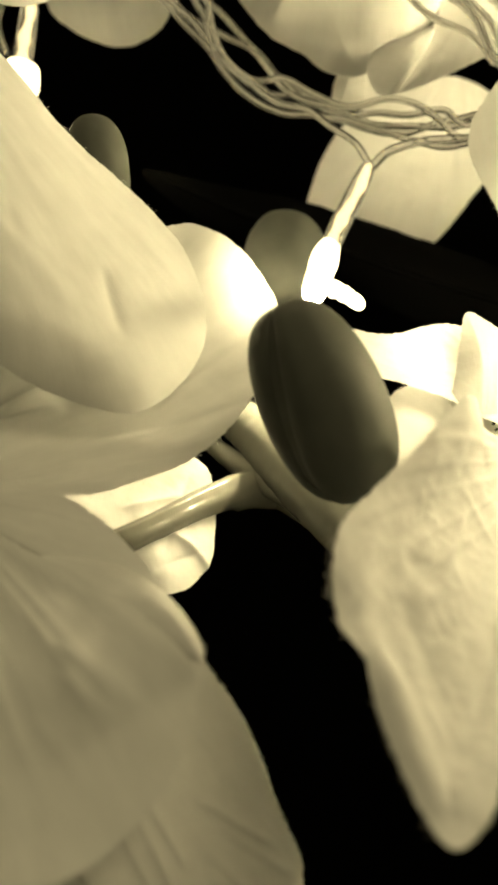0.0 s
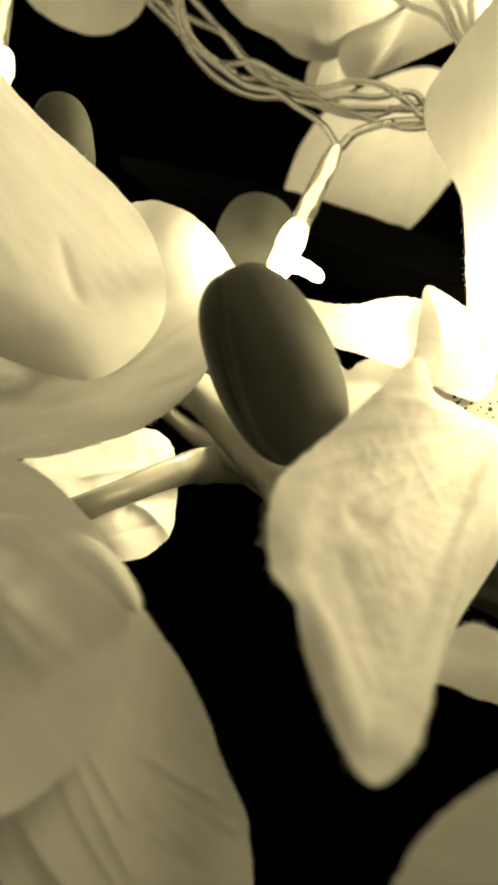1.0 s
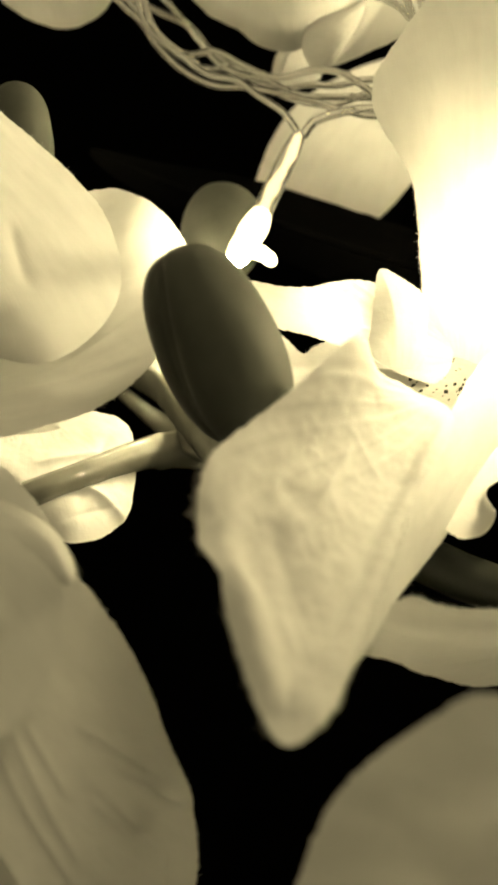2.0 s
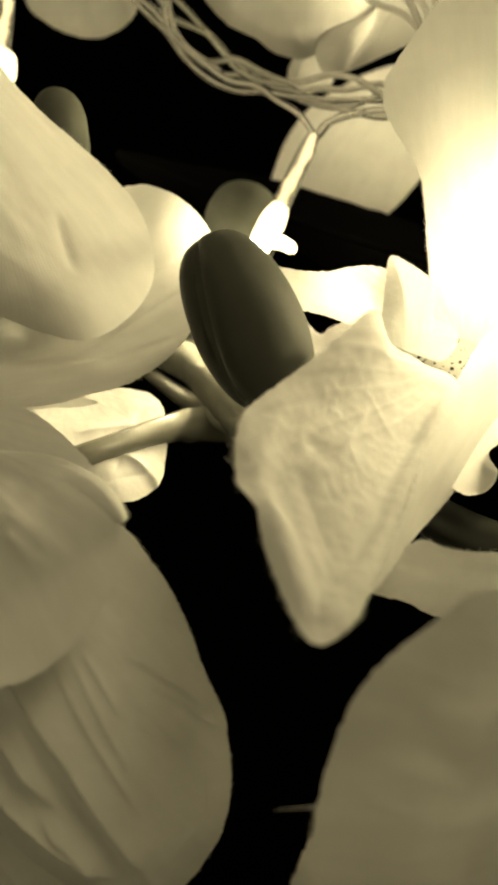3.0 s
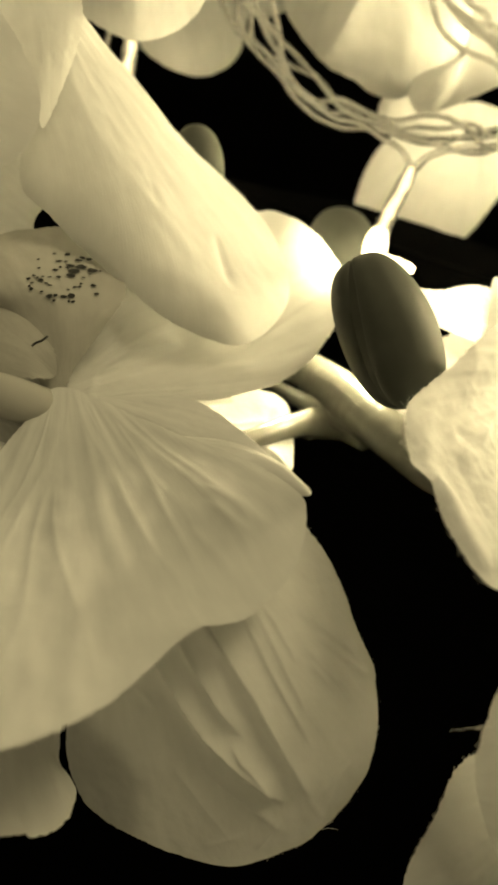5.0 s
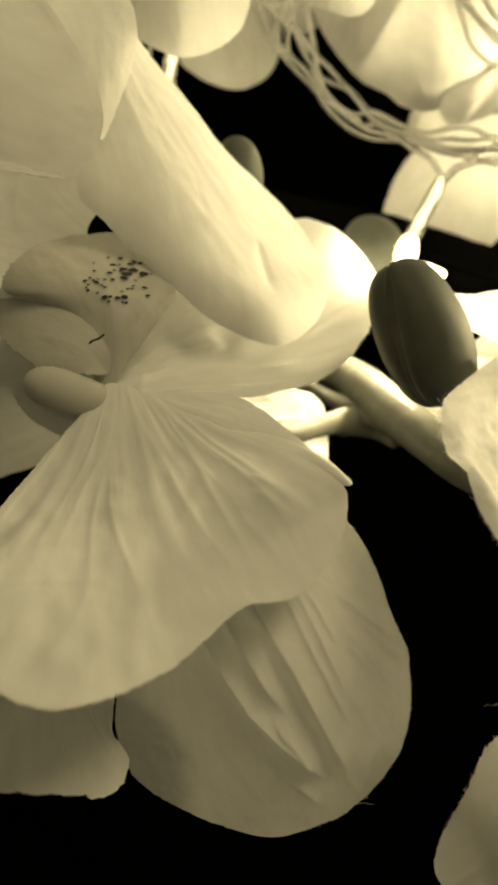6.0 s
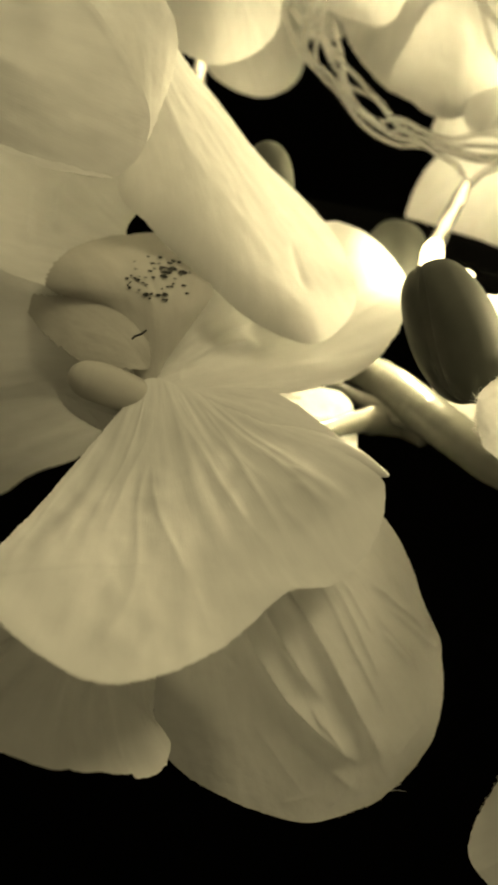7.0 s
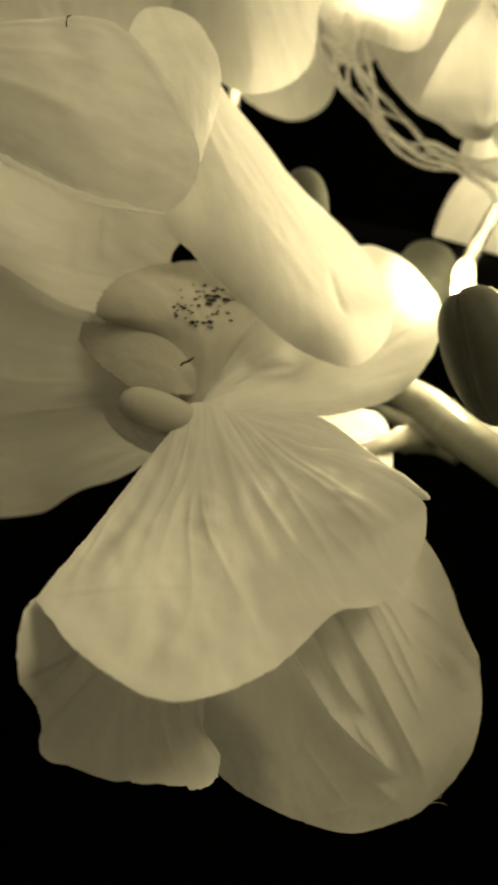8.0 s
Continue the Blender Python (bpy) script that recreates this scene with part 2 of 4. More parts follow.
def strand(bm, points, radius, sides=3):
    rings = []
    for i, q in enumerate(points):
        t = points[min(i + 1, len(points) - 1)] - points[max(i - 1, 0)]
        t = t / (np.linalg.norm(t) + 1e-9)
        a = np.cross(t, [0.3, 0.2, 0.9])
        a /= np.linalg.norm(a) + 1e-9
        b = np.cross(t, a)
        rings.append([bm.verts.new(tuple((q + radius * (a * math.cos(w) + b * math.sin(w))) * 0.001)) for w in [k * 2 * math.pi / sides for k in range(sides)]])
    for r0, r1 in zip(rings, rings[1:]):
        for k in range(sides):
            bm.faces.new((r0[k], r0[(k + 1) % sides], r1[(k + 1) % sides], r1[k]))
    for ring in (rings[0][::-1], rings[-1]):
        bm.faces.new(ring)


def tube(name, points, radii, parent, material_, label="", sides=20, steps=90, rough=0.0, seed=0, ridge=0.0, lumps=()):
    """A rod along a smooth line, with its radius at even steps along it, a moulding ridge on top and lumps (part of the way, angle, height)."""
    line = even(spline(points), steps)
    rad = np.interp(np.linspace(0, 1, steps), np.linspace(0, 1, len(radii)), radii)
    bm = bmesh.new()
    rings = []
    ref = vec([0.2, 0.1, 1.0])
    for i in range(steps):
        t = line[min(i + 1, steps - 1)] - line[max(i - 1, 0)]
        t /= np.linalg.norm(t) + 1e-9
        a = ref - t * ref.dot(t)
        a /= np.linalg.norm(a) + 1e-9
        b = np.cross(t, a)
        ref = a
        ring = []
        for k in range(sides):
            w = k * 2 * math.pi / sides
            r = rad[i] * (1 + rough * noise.noise(Vector((i * 0.25 + seed, math.cos(w) * 1.4, math.sin(w) * 1.4))))
            turned = (w - 0.55 + math.pi) % (2 * math.pi) - math.pi
            r += ridge * math.exp(-(turned / 0.16) ** 2)
            for at, angle, high in lumps:
                off = (w - angle + math.pi) % (2 * math.pi) - math.pi
                r += high * math.exp(-(off / 0.5) ** 2 - ((i / (steps - 1) - at) / 0.025) ** 2)
            ring.append(bm.verts.new(tuple((line[i] + r * (a * math.cos(w) + b * math.sin(w))) * 0.001)))
        rings.append(ring)
    for r0, r1 in zip(rings, rings[1:]):
        for k in range(sides):
            bm.faces.new((r0[k], r0[(k + 1) % sides], r1[(k + 1) % sides], r1[k]))
    bm.faces.new(rings[0][::-1])
    bm.faces.new(rings[-1])
    return part(name, bm, material_, parent, label)


def bud(name, centre, axis, half, wide, seam, label):
    """A closed bud: an egg-shaped body wrapped in three overlapping sepals, with blunt ends."""
    ob = thing(name, centre, label, "flower bud", "buds of the spray")
    up = vec(axis) / np.linalg.norm(axis)
    a = np.cross(up, [0, 1, 0])
    a /= np.linalg.norm(a)
    b = np.cross(up, a)

    def shell(part_name, start, sweep, lift):
        n, k = 60, 60
        bm = bmesh.new()
        grid = []
        for i in range(n + 1):
            th = 0.05 + (math.pi - 0.1) * i / n
            z = math.cos(th)
            row = []
            for j in range(k + 1):
                f = j / k
                w = radians(start + sweep * f) + 0.36 * z
                r = math.sin(th) ** 0.74 * (1 - 0.05 * z)
                rim = 1.0 if sweep >= 360 else min(1.0, sweep * f / 26, sweep * (1 - f) / 26)
                high = lift * (math.sqrt(max(0.0, rim * (2 - rim))) - 0.25) if lift else 0.0
                r = r * wide * (1 + 0.015 * noise.noise(Vector((math.cos(w) * 2, math.sin(w) * 2, z * 2 + lift)))) + high * math.sin(th) ** 0.4
                q = vec(centre) + (half + 0.2 * lift) * z * up + r * (a * math.cos(w) + b * math.sin(w))
                row.append(bm.verts.new(tuple(q * 0.001)))
            grid.append(row)
        for i in range(n):
            for j in range(k):
                bm.faces.new((grid[i][j], grid[i + 1][j], grid[i + 1][j + 1], grid[i][j + 1]))
        bmesh.ops.remove_doubles(bm, verts=bm.verts[:], dist=1e-7)
        part(part_name, bm, BUD, ob)

    shell("bud_body", 0, 360, 0.0)
    shell("sepal", seam, 172, 0.22 * wide)
    shell("sepal", seam - 100, 89, 0.14 * wide)
    shell("sepal", seam + 163, 96, 0.12 * wide)
    for end in (-1,):
        cap = bmesh.new()
        bmesh.ops.create_uvsphere(cap, u_segments=16, v_segments=8, radius=wide * 0.00022, matrix=Matrix.Translation(Vector((vec(centre) + up * half * 0.965 * end) * 0.001)))
        part("bud_tip", cap, BUD, ob)
    return ob


def petal(parent, base, left, tip, right, mid, name="petal", material_=None, label="", frays=(), **shape):
    p = petal_surface(base, left, tip, right, mid, **shape)
    ob = sheet(name, p, parent, material_ or PETAL, label)
    if frays:
        fringe(p, ob, frays, seed=len(parent.children) + 3)
    return p


# ---- setting: black cloth below and behind ----
def drape(name, corner, along, up, label):
    """A hanging or lying cloth with soft folds."""
    n = 60
    c, a, b = vec(corner), vec(along), vec(up)
    nrm = np.cross(a, b)
    nrm /= np.linalg.norm(nrm)
    p = np.array([[c + a * j / n + b * i / n + nrm * 6 * noise.noise(Vector((j * 0.15, i * 0.05, 2.0))) for j in range(n + 1)] for i in range(n + 1)])
    ob = sheet(name, p, None, VELVET, "", thick=2.0)
    return tagged(ob, label, "cloth", "", "structure")


drape("backdrop", (-600, 420, -8), (1200, 0, 0), (0, 0, 950), "black velvet cloth hanging behind the flowers")
drape("ground", (-600, -480, 0), (1200, 0, 0), (0, 920, 0), "black velvet cloth spread under the flowers")

# ---- the flower with the striped petal ----
flower_a = thing("orchid_flower", (-42.5, 90.0, 395.0), "open white cloth orchid with fanned petals and a spotted lip", "flower", "orchids of the spray")
petal(flower_a, (-38.0, 96.0, 391.1), [(-38.6, 91.0, 366.8), (-40.3, 88.0, 351.0), (-40.3, 87.0, 341.5), (-36.8, 86.5, 333.0), (-27.8, 86.0, 328.0)], (-15.4, 84.5, 325.2),
      [(-12.6, 90.0, 381.2), (-2.0, 87.5, 370.6), (3.0, 87.2, 359.6), (6.7, 87.0, 349.7), (7.4, 86.8, 342.1), (5.7, 86.5, 336.4), (1.6, 86.0, 331.9), (-5.2, 85.0, 328.2)],
      [(-28.5, 88.0, 376.9), (-19.5, 76.5, 359.5), (-13.0, 79.0, 342.1)], seed=1, veins=0.3, wrinkle=0.55, dimple=0.35, pits=0.07, ribs=0.08, roll=(1.8, 0), roll_wide=4.0, roll_span=(0.1, 0.62), frays=[(1, 0.3, 0.95, 0.2)],
      rows=260, cols=190,
      creases=[((-18.2, 84.0, 345.6), (-24.8, 84.0, 356.0), 2.2, (0.8, 2.4)), ((-8.4, 84.0, 336.2), (-18.0, 84.0, 345.2), 2.1, (0.8, 2.2)), ((-14.1, 84.0, 346.8), (-21.6, 84.0, 358.3), 1.4, (0.9, 1.4)), ((-9.5, 84.0, 337.6), (-13.7, 84.0, 343.2), 1.2, (0.9, 1.4)), ((-11.6, 84.0, 350.6), (-18.5, 84.0, 360.7), 2.2, (1.3, 3.0)), ((-4.4, 84.0, 337.1), (-11.2, 84.0, 349.8), 2.1, (1.1, 2.6)),
               ((-4.1, 84.0, 344.3), (-12.9, 84.0, 360.5), 0.7, (0.7, 1.4)), ((-6.1, 84.0, 355.5), (-9.9, 84.0, 361.7), 0.8, (0.7, 1.2)), ((1.3, 84.0, 350.3), (-3.9, 84.0, 356.3), 0.5, (0.7, 1.2)), ((2.4, 84.0, 348.9), (-1.3, 84.0, 353.1), 0.4, (0.5, 0.9)), ((-8.3, 84.0, 331.5), (-18.0, 84.0, 339.4), 0.7, (0.8, 1.4)), ((-15.6, 84.0, 330.1), (-22.5, 84.0, 339.9), 0.4, (0.9, 1.4)),
               ((-25.0, 84.0, 348.6), (-28.8, 84.0, 352.2), 0.3, (0.8, 1.2)), ((3.2, 84.0, 347.5), (3.6, 84.0, 341.7), 0.4, (0.6, 0.9)), ((-1.1, 84.0, 336.5), (2.5, 84.0, 340.2), 0.4, (0.5, 0.8)), ((-4.0, 84.0, 335.6), (-1.7, 84.0, 332.1), 0.35, (0.5, 0.8)), ((-18.5, 84.0, 328.5), (-13.4, 84.0, 330.2), 0.35, (0.6, 0.8)), ((-11.2, 84.0, 328.1), (-8.3, 84.0, 331.9), 0.4, (0.5, 0.8)), ((3.4, 84.0, 351.0), (-4.5, 84.0, 330.0), -0.3, -1), ((2.1, 84.0, 356.0), (-5.3, 84.0, 361.7), 0.8, (0.8, 1.3)), ((4.7, 84.0, 352.1), (-2.7, 84.0, 358.2), 0.8, (0.8, 1.3)), ((-4.9, 84.0, 349.1), (-11.0, 84.0, 360.9), 0.9, (0.9, 1.6)), ((0.3, 84.0, 350.0), (-3.6, 84.0, 354.3), 0.7, (0.7, 1.2))])
petal(flower_a, (-42.2, 88.0, 395.0), [(-46.2, 84.3, 389.2), (-49.9, 80.0, 382.9), (-54.6, 69.0, 373.0), (-56.4, 53.0, 365.9), (-56.4, 51.0, 364.6), (-53.8, 49.0, 362.6), (-49.4, 46.0, 359.6), (-42.0, 43.5, 356.2)], (-35.5, 43.5, 355.6),
      [(-31.1, 87.2, 390.7), (-21.5, 84.2, 386.6), (-14.3, 80.3, 384.1), (-9.3, 77.0, 381.7), (-5.4, 74.0, 378.3), (-5.3, 72.6, 373.9), (-6.9, 71.5, 369.4), (-9.6, 69.5, 366.1), (-13.8, 65.5, 363.6), (-19.2, 59.5, 363.3), (-26.3, 51.0, 358.2)],
      [(-37.8, 79.0, 381.3), (-34.2, 64.0, 369.2), (-34.6, 50.0, 360.1)], ribs=0.2, hem=0.3, rows=170, cols=150, seed=2, veins=0.42, wrinkle=0.5, dimple=0.35, pits=0.015,
      creases=[((-18.5, 78.0, 377.0), (-13.0, 74.0, 375.0), 0.5, (1.2, 1.6)), ((-18.5, 77.0, 373.6), (-12.5, 74.0, 371.4), 0.45, (1.2, 1.6)), ((-20.0, 74.0, 371.0), (-14.0, 70.0, 368.0), 0.35, (1.0, 1.4))])
petal(flower_a, (-23.4, 85.0, 387.3), [(-19.9, 87.6, 387.3), (-17.0, 88.1, 386.9), (-13.4, 86.2, 385.7), (-8.4, 82.8, 383.3), (-5.0, 77.5, 380.5)], (-4.4, 73.6, 379.2), [(-20.6, 83.4, 385.4), (-18.2, 81.4, 383.9), (-15.0, 79.2, 382.2), (-9.9, 77.2, 380.4), (-5.9, 74.6, 379.0)], [(-17.4, 84.6, 386.5), (-9.0, 79.2, 383.3)],
      name="curled_rim", seed=17, veins=0.05, ribs=0.0, wrinkle=0.2, rows=80, cols=36, frays=[(-1, 0.8, 0.98, 0.25)])
petal(flower_a, (-37.0, 90.0, 393.6), [(-30.5, 91.0, 394.2), (-22.6, 91.5, 393.8), (-16.8, 90.3, 390.6), (-12.4, 87.4, 387.0)], (-9.2, 83.6, 383.6), [(-35.3, 88.6, 391.8), (-27.3, 87.2, 388.7), (-21.5, 86.0, 386.7), (-17.3, 85.2, 385.0), (-12.0, 83.0, 383.2)], [(-29.3, 88.0, 391.0), (-17.5, 87.0, 387.6)],
      name="inner_lobe", seed=19, veins=0.1, ribs=0.0, wrinkle=0.3, rows=60, cols=44)
petal(flower_a, (-44.9, 80.0, 367.5), [(-52.3, 66.0, 366.0), (-56.6, 52.0, 364.1), (-58.6, 50.0, 356.8), (-57.8, 56.0, 350.8), (-56.6, 57.0, 343.8)], (-49.8, 57.5, 341.7),
      [(-38.8, 82.0, 358.4), (-38.4, 78.0, 347.5), (-38.1, 76.5, 341.6), (-35.6, 73.5, 338.8), (-36.2, 68.0, 337.4), (-41.5, 61.0, 339.2)], [(-47.9, 74.0, 356.8), (-49.1, 66.0, 347.1)], seed=3, veins=0.8, ribs=0.7, roll=(3.0, 0), roll_wide=3.0, hem=0.4, creases=[((-60.8, 55.0, 354.9), (-52.7, 60.0, 358.3), 1.2, 2.5)])
petal(flower_a, (-43.4, 90.0, 392.4), [(-58.2, 110.0, 383.4), (-71.7, 119.0, 379.2), (-84.3, 127.0, 373.6), (-106.1, 134.0, 373.8)], (-116.2, 116.0, 389.0),
      [(-52.2, 91.0, 406.7), (-68.2, 88.0, 413.0), (-84.1, 88.0, 420.7), (-101.8, 96.0, 413.8)], [(-60.3, 92.0, 394.4), (-79.1, 92.0, 392.0), (-95.3, 99.0, 392.5)], seed=4)
petal(flower_a, (-46.5, 100.0, 462.6), [(-38.2, 109.0, 458.0), (-27.6, 114.0, 446.6), (-17.1, 118.0, 437.6), (-8.8, 118.0, 427.5)], (-6.5, 111.0, 414.0),
      [(-49.8, 90.0, 430.8), (-44.3, 89.0, 421.8), (-34.1, 92.0, 412.5), (-24.8, 97.0, 406.2), (-14.0, 103.0, 404.3)],
      [(-39.9, 91.0, 440.2), (-29.3, 92.0, 425.8), (-17.0, 101.0, 415.2)], seed=5, pits=0.035, veins=0.2, ribs=0.06, wrinkle=0.4, dimple=0.3, creases=[((-17.7, 100.0, 423.2), (-15.7, 100.0, 415.3), -0.9, (1.0, 1.8)), ((-30.0, 95.0, 431.0), (-29.0, 95.0, 425.0), -0.18, (0.9, 1.4)), ((-37.0, 93.0, 441.0), (-34.0, 93.0, 433.0), -0.15, (0.8, 1.6))], frays=[(-1, 0.3, 0.8, 0.25)])
petal(flower_a, (-41.8, 91.5, 394.6), [(-36.0, 91.5, 393.0), (-29.6, 92.0, 393.2), (-17.4, 95.0, 393.9), (-6.6, 102.0, 398.3), (1.4, 109.0, 407.5)], (4.7, 118.0, 419.7),
      [(-40.0, 95.0, 404.5), (-34.6, 99.0, 412.9), (-23.0, 114.0, 426.2), (-11.7, 126.0, 435.6), (-1.8, 125.0, 431.9)], [(-30.3, 103.0, 404.0), (-16.8, 115.0, 411.0), (-4.6, 121.0, 418.5)], seed=6, veins=0.35, ribs=0.45, creases=[((-23.2, 98.0, 408.8), (-32.0, 95.0, 404.9), 1.3, (0.7, 6.0)), ((-32.0, 95.0, 404.9), (-37.2, 92.5, 399.8), 1.3, (0.7, 6.0)), ((-37.2, 92.5, 399.8), (-37.7, 90.5, 393.8), 1.3, (0.7, 6.0))], frays=[(-1, 0.2, 0.8, 0.3)])
petal(flower_a, (-20.8, 118.0, 398.6), [(-27.0, 108.0, 391.6), (-21.0, 106.0, 384.4), (-16.2, 105.0, 381.5)], (-11.0, 104.0, 379.2),
      [(-8.1, 121.0, 397.3), (-5.1, 119.0, 389.9), (-5.7, 113.0, 382.1)], [(-14.8, 112.0, 390.5), (-11.8, 107.0, 384.6)], seed=7, wrinkle=1.2, veins=0.05, ribs=0.0, dimple=0.15, creases=[((-15.7, 112.0, 388.0), (-5.7, 112.0, 382.3), 1.1, (3.0, 1.2)), ((-9.6, 118.0, 393.4), (-13.0, 110.0, 382.6), -0.8, (2.0, 1.2)), ((-18.0, 112.0, 390.5), (-9.0, 116.0, 392.5), 0.8, (2.4, 1.2)), ((-13.5, 107.0, 381.2), (-7.0, 112.0, 384.0), -0.6, (1.4, 1.0))])
petal(flower_a, (-98.8, 80.0, 455.9), [(-81.2, 75.0, 455.5), (-66.7, 72.0, 454.7), (-56.2, 71.0, 453.6), (-48.1, 70.5, 446.3)], (-40.6, 70.0, 431.1),
      [(-92.9, 82.0, 443.6), (-74.3, 75.0, 433.3), (-60.3, 72.0, 425.8), (-45.9, 70.5, 422.2)], [(-77.9, 73.0, 446.5), (-63.6, 70.0, 440.9), (-50.5, 69.0, 433.8)], seed=8, wrinkle=0.8, hem=0.22, hem_wide=0.6, dimple=0.25)
petal(flower_a, (-80.5, 75.6, 436.7), [(-74.0, 74.2, 433.7), (-66.7, 72.8, 429.7), (-60.3, 71.8, 426.6), (-53.7, 71.0, 424.6)], (-45.7, 70.0, 421.8), [(-73.3, 72.8, 431.5), (-66.1, 71.3, 427.4), (-59.8, 70.4, 424.5), (-53.4, 69.9, 422.9)],
      [(-73.5, 73.2, 432.5), (-60.0, 70.9, 425.5)], name="curled_rim", seed=18, veins=0.1, ribs=0.0, wrinkle=0.2, pits=0.15, rows=90, cols=16, fray=0.2)
petal(flower_a, (-42.8, 80.0, 432.2), [(-44.3, 80.0, 436.6), (-47.7, 81.0, 441.6), (-53.5, 84.0, 453.4), (-57.0, 88.0, 461.9)], (-54.9, 93.0, 470.4),
      [(-40.0, 88.0, 449.7), (-40.4, 91.0, 457.5), (-42.3, 93.0, 463.4), (-47.0, 95.0, 470.1)], [(-45.0, 83.0, 449.8), (-49.3, 87.0, 459.2)], seed=9, ribs=0.0, veins=0.1)
petal(flower_a, (-49.4, 96.0, 418.5), [(-64.1, 92.0, 410.8), (-78.8, 88.0, 418.7), (-90.7, 86.0, 423.7)], (-96.6, 88.0, 434.9),
      [(-49.4, 97.0, 423.7), (-46.4, 98.0, 432.8), (-62.4, 101.0, 444.9), (-84.8, 99.0, 451.0)], [(-66.7, 99.0, 426.0), (-82.7, 96.0, 432.7)], seed=10, creases=[((-62.1, 97.0, 424.9), (-61.8, 97.0, 435.1), 1.8, (1.2, 3.0)), ((-67.5, 97.0, 422.0), (-66.7, 97.0, 434.6), 1.2, (3.0, 1.4))])
petal(flower_a, (-74.5, 120.0, 468.0), [(-104.8, 114.0, 472.9), (-119.1, 110.0, 490.1)], (-90.5, 106.0, 506.7), [(-44.3, 122.0, 478.0), (-50.5, 116.0, 497.9)], [(-83.1, 116.0, 485.5), (-86.2, 109.0, 496.2)], seed=11)

petal(flower_a, (-36.5, 108.0, 394.7), [(-25.9, 112.0, 397.2), (-15.8, 118.0, 395.5)], (-7.6, 126.0, 388.0), [(-28.0, 110.0, 389.2), (-16.3, 118.0, 385.8)], [(-28.1, 111.0, 393.2), (-17.5, 118.0, 390.5)], seed=15, wrinkle=0.5, veins=0.0, ribs=0.0)

# lip, side lobes and column
petal(flower_a, (-45.0, 95.0, 384.7), [(-58.3, 93.0, 390.4), (-60.9, 93.0, 402.8)], (-46.0, 96.0, 412.1), [(-33.8, 97.0, 388.1), (-35.2, 98.0, 397.7), (-39.7, 98.0, 407.2)], [(-45.7, 98.0, 393.3), (-46.2, 99.0, 404.1)], name="throat", seed=14)
lip = petal(flower_a, (-43.0, 88.6, 393.4), [(-47.0, 87.0, 399.0), (-47.5, 86.5, 402.5), (-50.5, 86.2, 405.8), (-55.0, 86.0, 407.8), (-60.0, 85.6, 410.0)], (-58.1, 90.0, 417.3),
            [(-40.0, 89.2, 398.6), (-36.8, 90.2, 403.8), (-32.8, 91.4, 411.2), (-38.8, 97.0, 422.1), (-49.5, 96.0, 422.6)], [(-41.3, 86.0, 405.8), (-48.2, 85.0, 411.4)], name="lip", material_=LIP, label="pale lip printed with dark spots", seed=12, veins=0.06, wrinkle=0.6, ribs=0.0, fray=0.35)
petal(flower_a, (-42.7, 87.0, 396.5), [(-46.1, 84.0, 395.8), (-52.0, 83.5, 396.2), (-58.2, 85.0, 400.3), (-62.5, 87.5, 404.2)], (-66.5, 90.0, 409.3),
      [(-42.7, 86.2, 400.1), (-44.8, 86.0, 403.1), (-49.0, 86.0, 407.1), (-53.7, 86.2, 408.4), (-60.3, 87.5, 408.6)], [(-46.5, 84.0, 400.0), (-55.0, 84.5, 402.7)], name="side_lobe", material_=LIP, seed=13, veins=0.05, ribs=0.0, wrinkle=0.5, cup=0.5, fray=0.3)
tube("column", [(-54.7, 82.0, 394.2), (-51.5, 81.8, 393.6), (-47.5, 84.5, 392.6), (-43.0, 93.0, 391.0)], [0.2, 1.9, 2.6, 3.0, 3.2, 3.3] + [3.35] * 14, flower_a, LIP, "pale rounded column")


def spots(p, parent, centre, reach, count, seed, size):
    """Dark printed flecks that lie on a petal, within a round patch of it: long ones amid small ones, all leaning one way."""
    rng = random.Random(seed)
    rows, cols = p.shape[:2]
    near = [(i, j) for i in range(rows - 1) for j in range(cols - 1) if np.linalg.norm((p[i, j] - vec(centre)) * (1, 0.4, 1.25)) < reach]
    taken = []
    for _ in range(count * 12):
        if len(taken) >= count or not near:
            break
        i, j = rng.choice(near)
        c = p[i, j]
        big = rng.random() ** 2
        if any(np.linalg.norm(c - q) < size * (0.9 + big) for q in taken):
            continue
        taken.append(c)
        nn = np.cross(p[i + 1, j] - c, p[i, j + 1] - c)
        nn /= np.linalg.norm(nn) + 1e-9
        if nn[1] > 0:
            nn = -nn
        a = vec((0.9, 0.0, 0.42)) + vec([rng.uniform(-0.25, 0.25) for _ in range(3)])
        a -= nn * a.dot(nn)
        a /= np.linalg.norm(a)
        b = np.cross(nn, a)
        s, e = size * (0.5 + 1.1 * big), rng.uniform(0.45, 0.75)
        bm = bmesh.new()
        ring = [bm.verts.new(tuple((c + nn * 0.28 + (a * math.cos(w) + b * e * math.sin(w)) * s * rng.uniform(0.75, 1.2)) * 0.001)) for w in [k * 2 * math.pi / 10 for k in range(10)]]
        bm.faces.new(ring)
        part("printed_spot", bm, SPOT, parent)


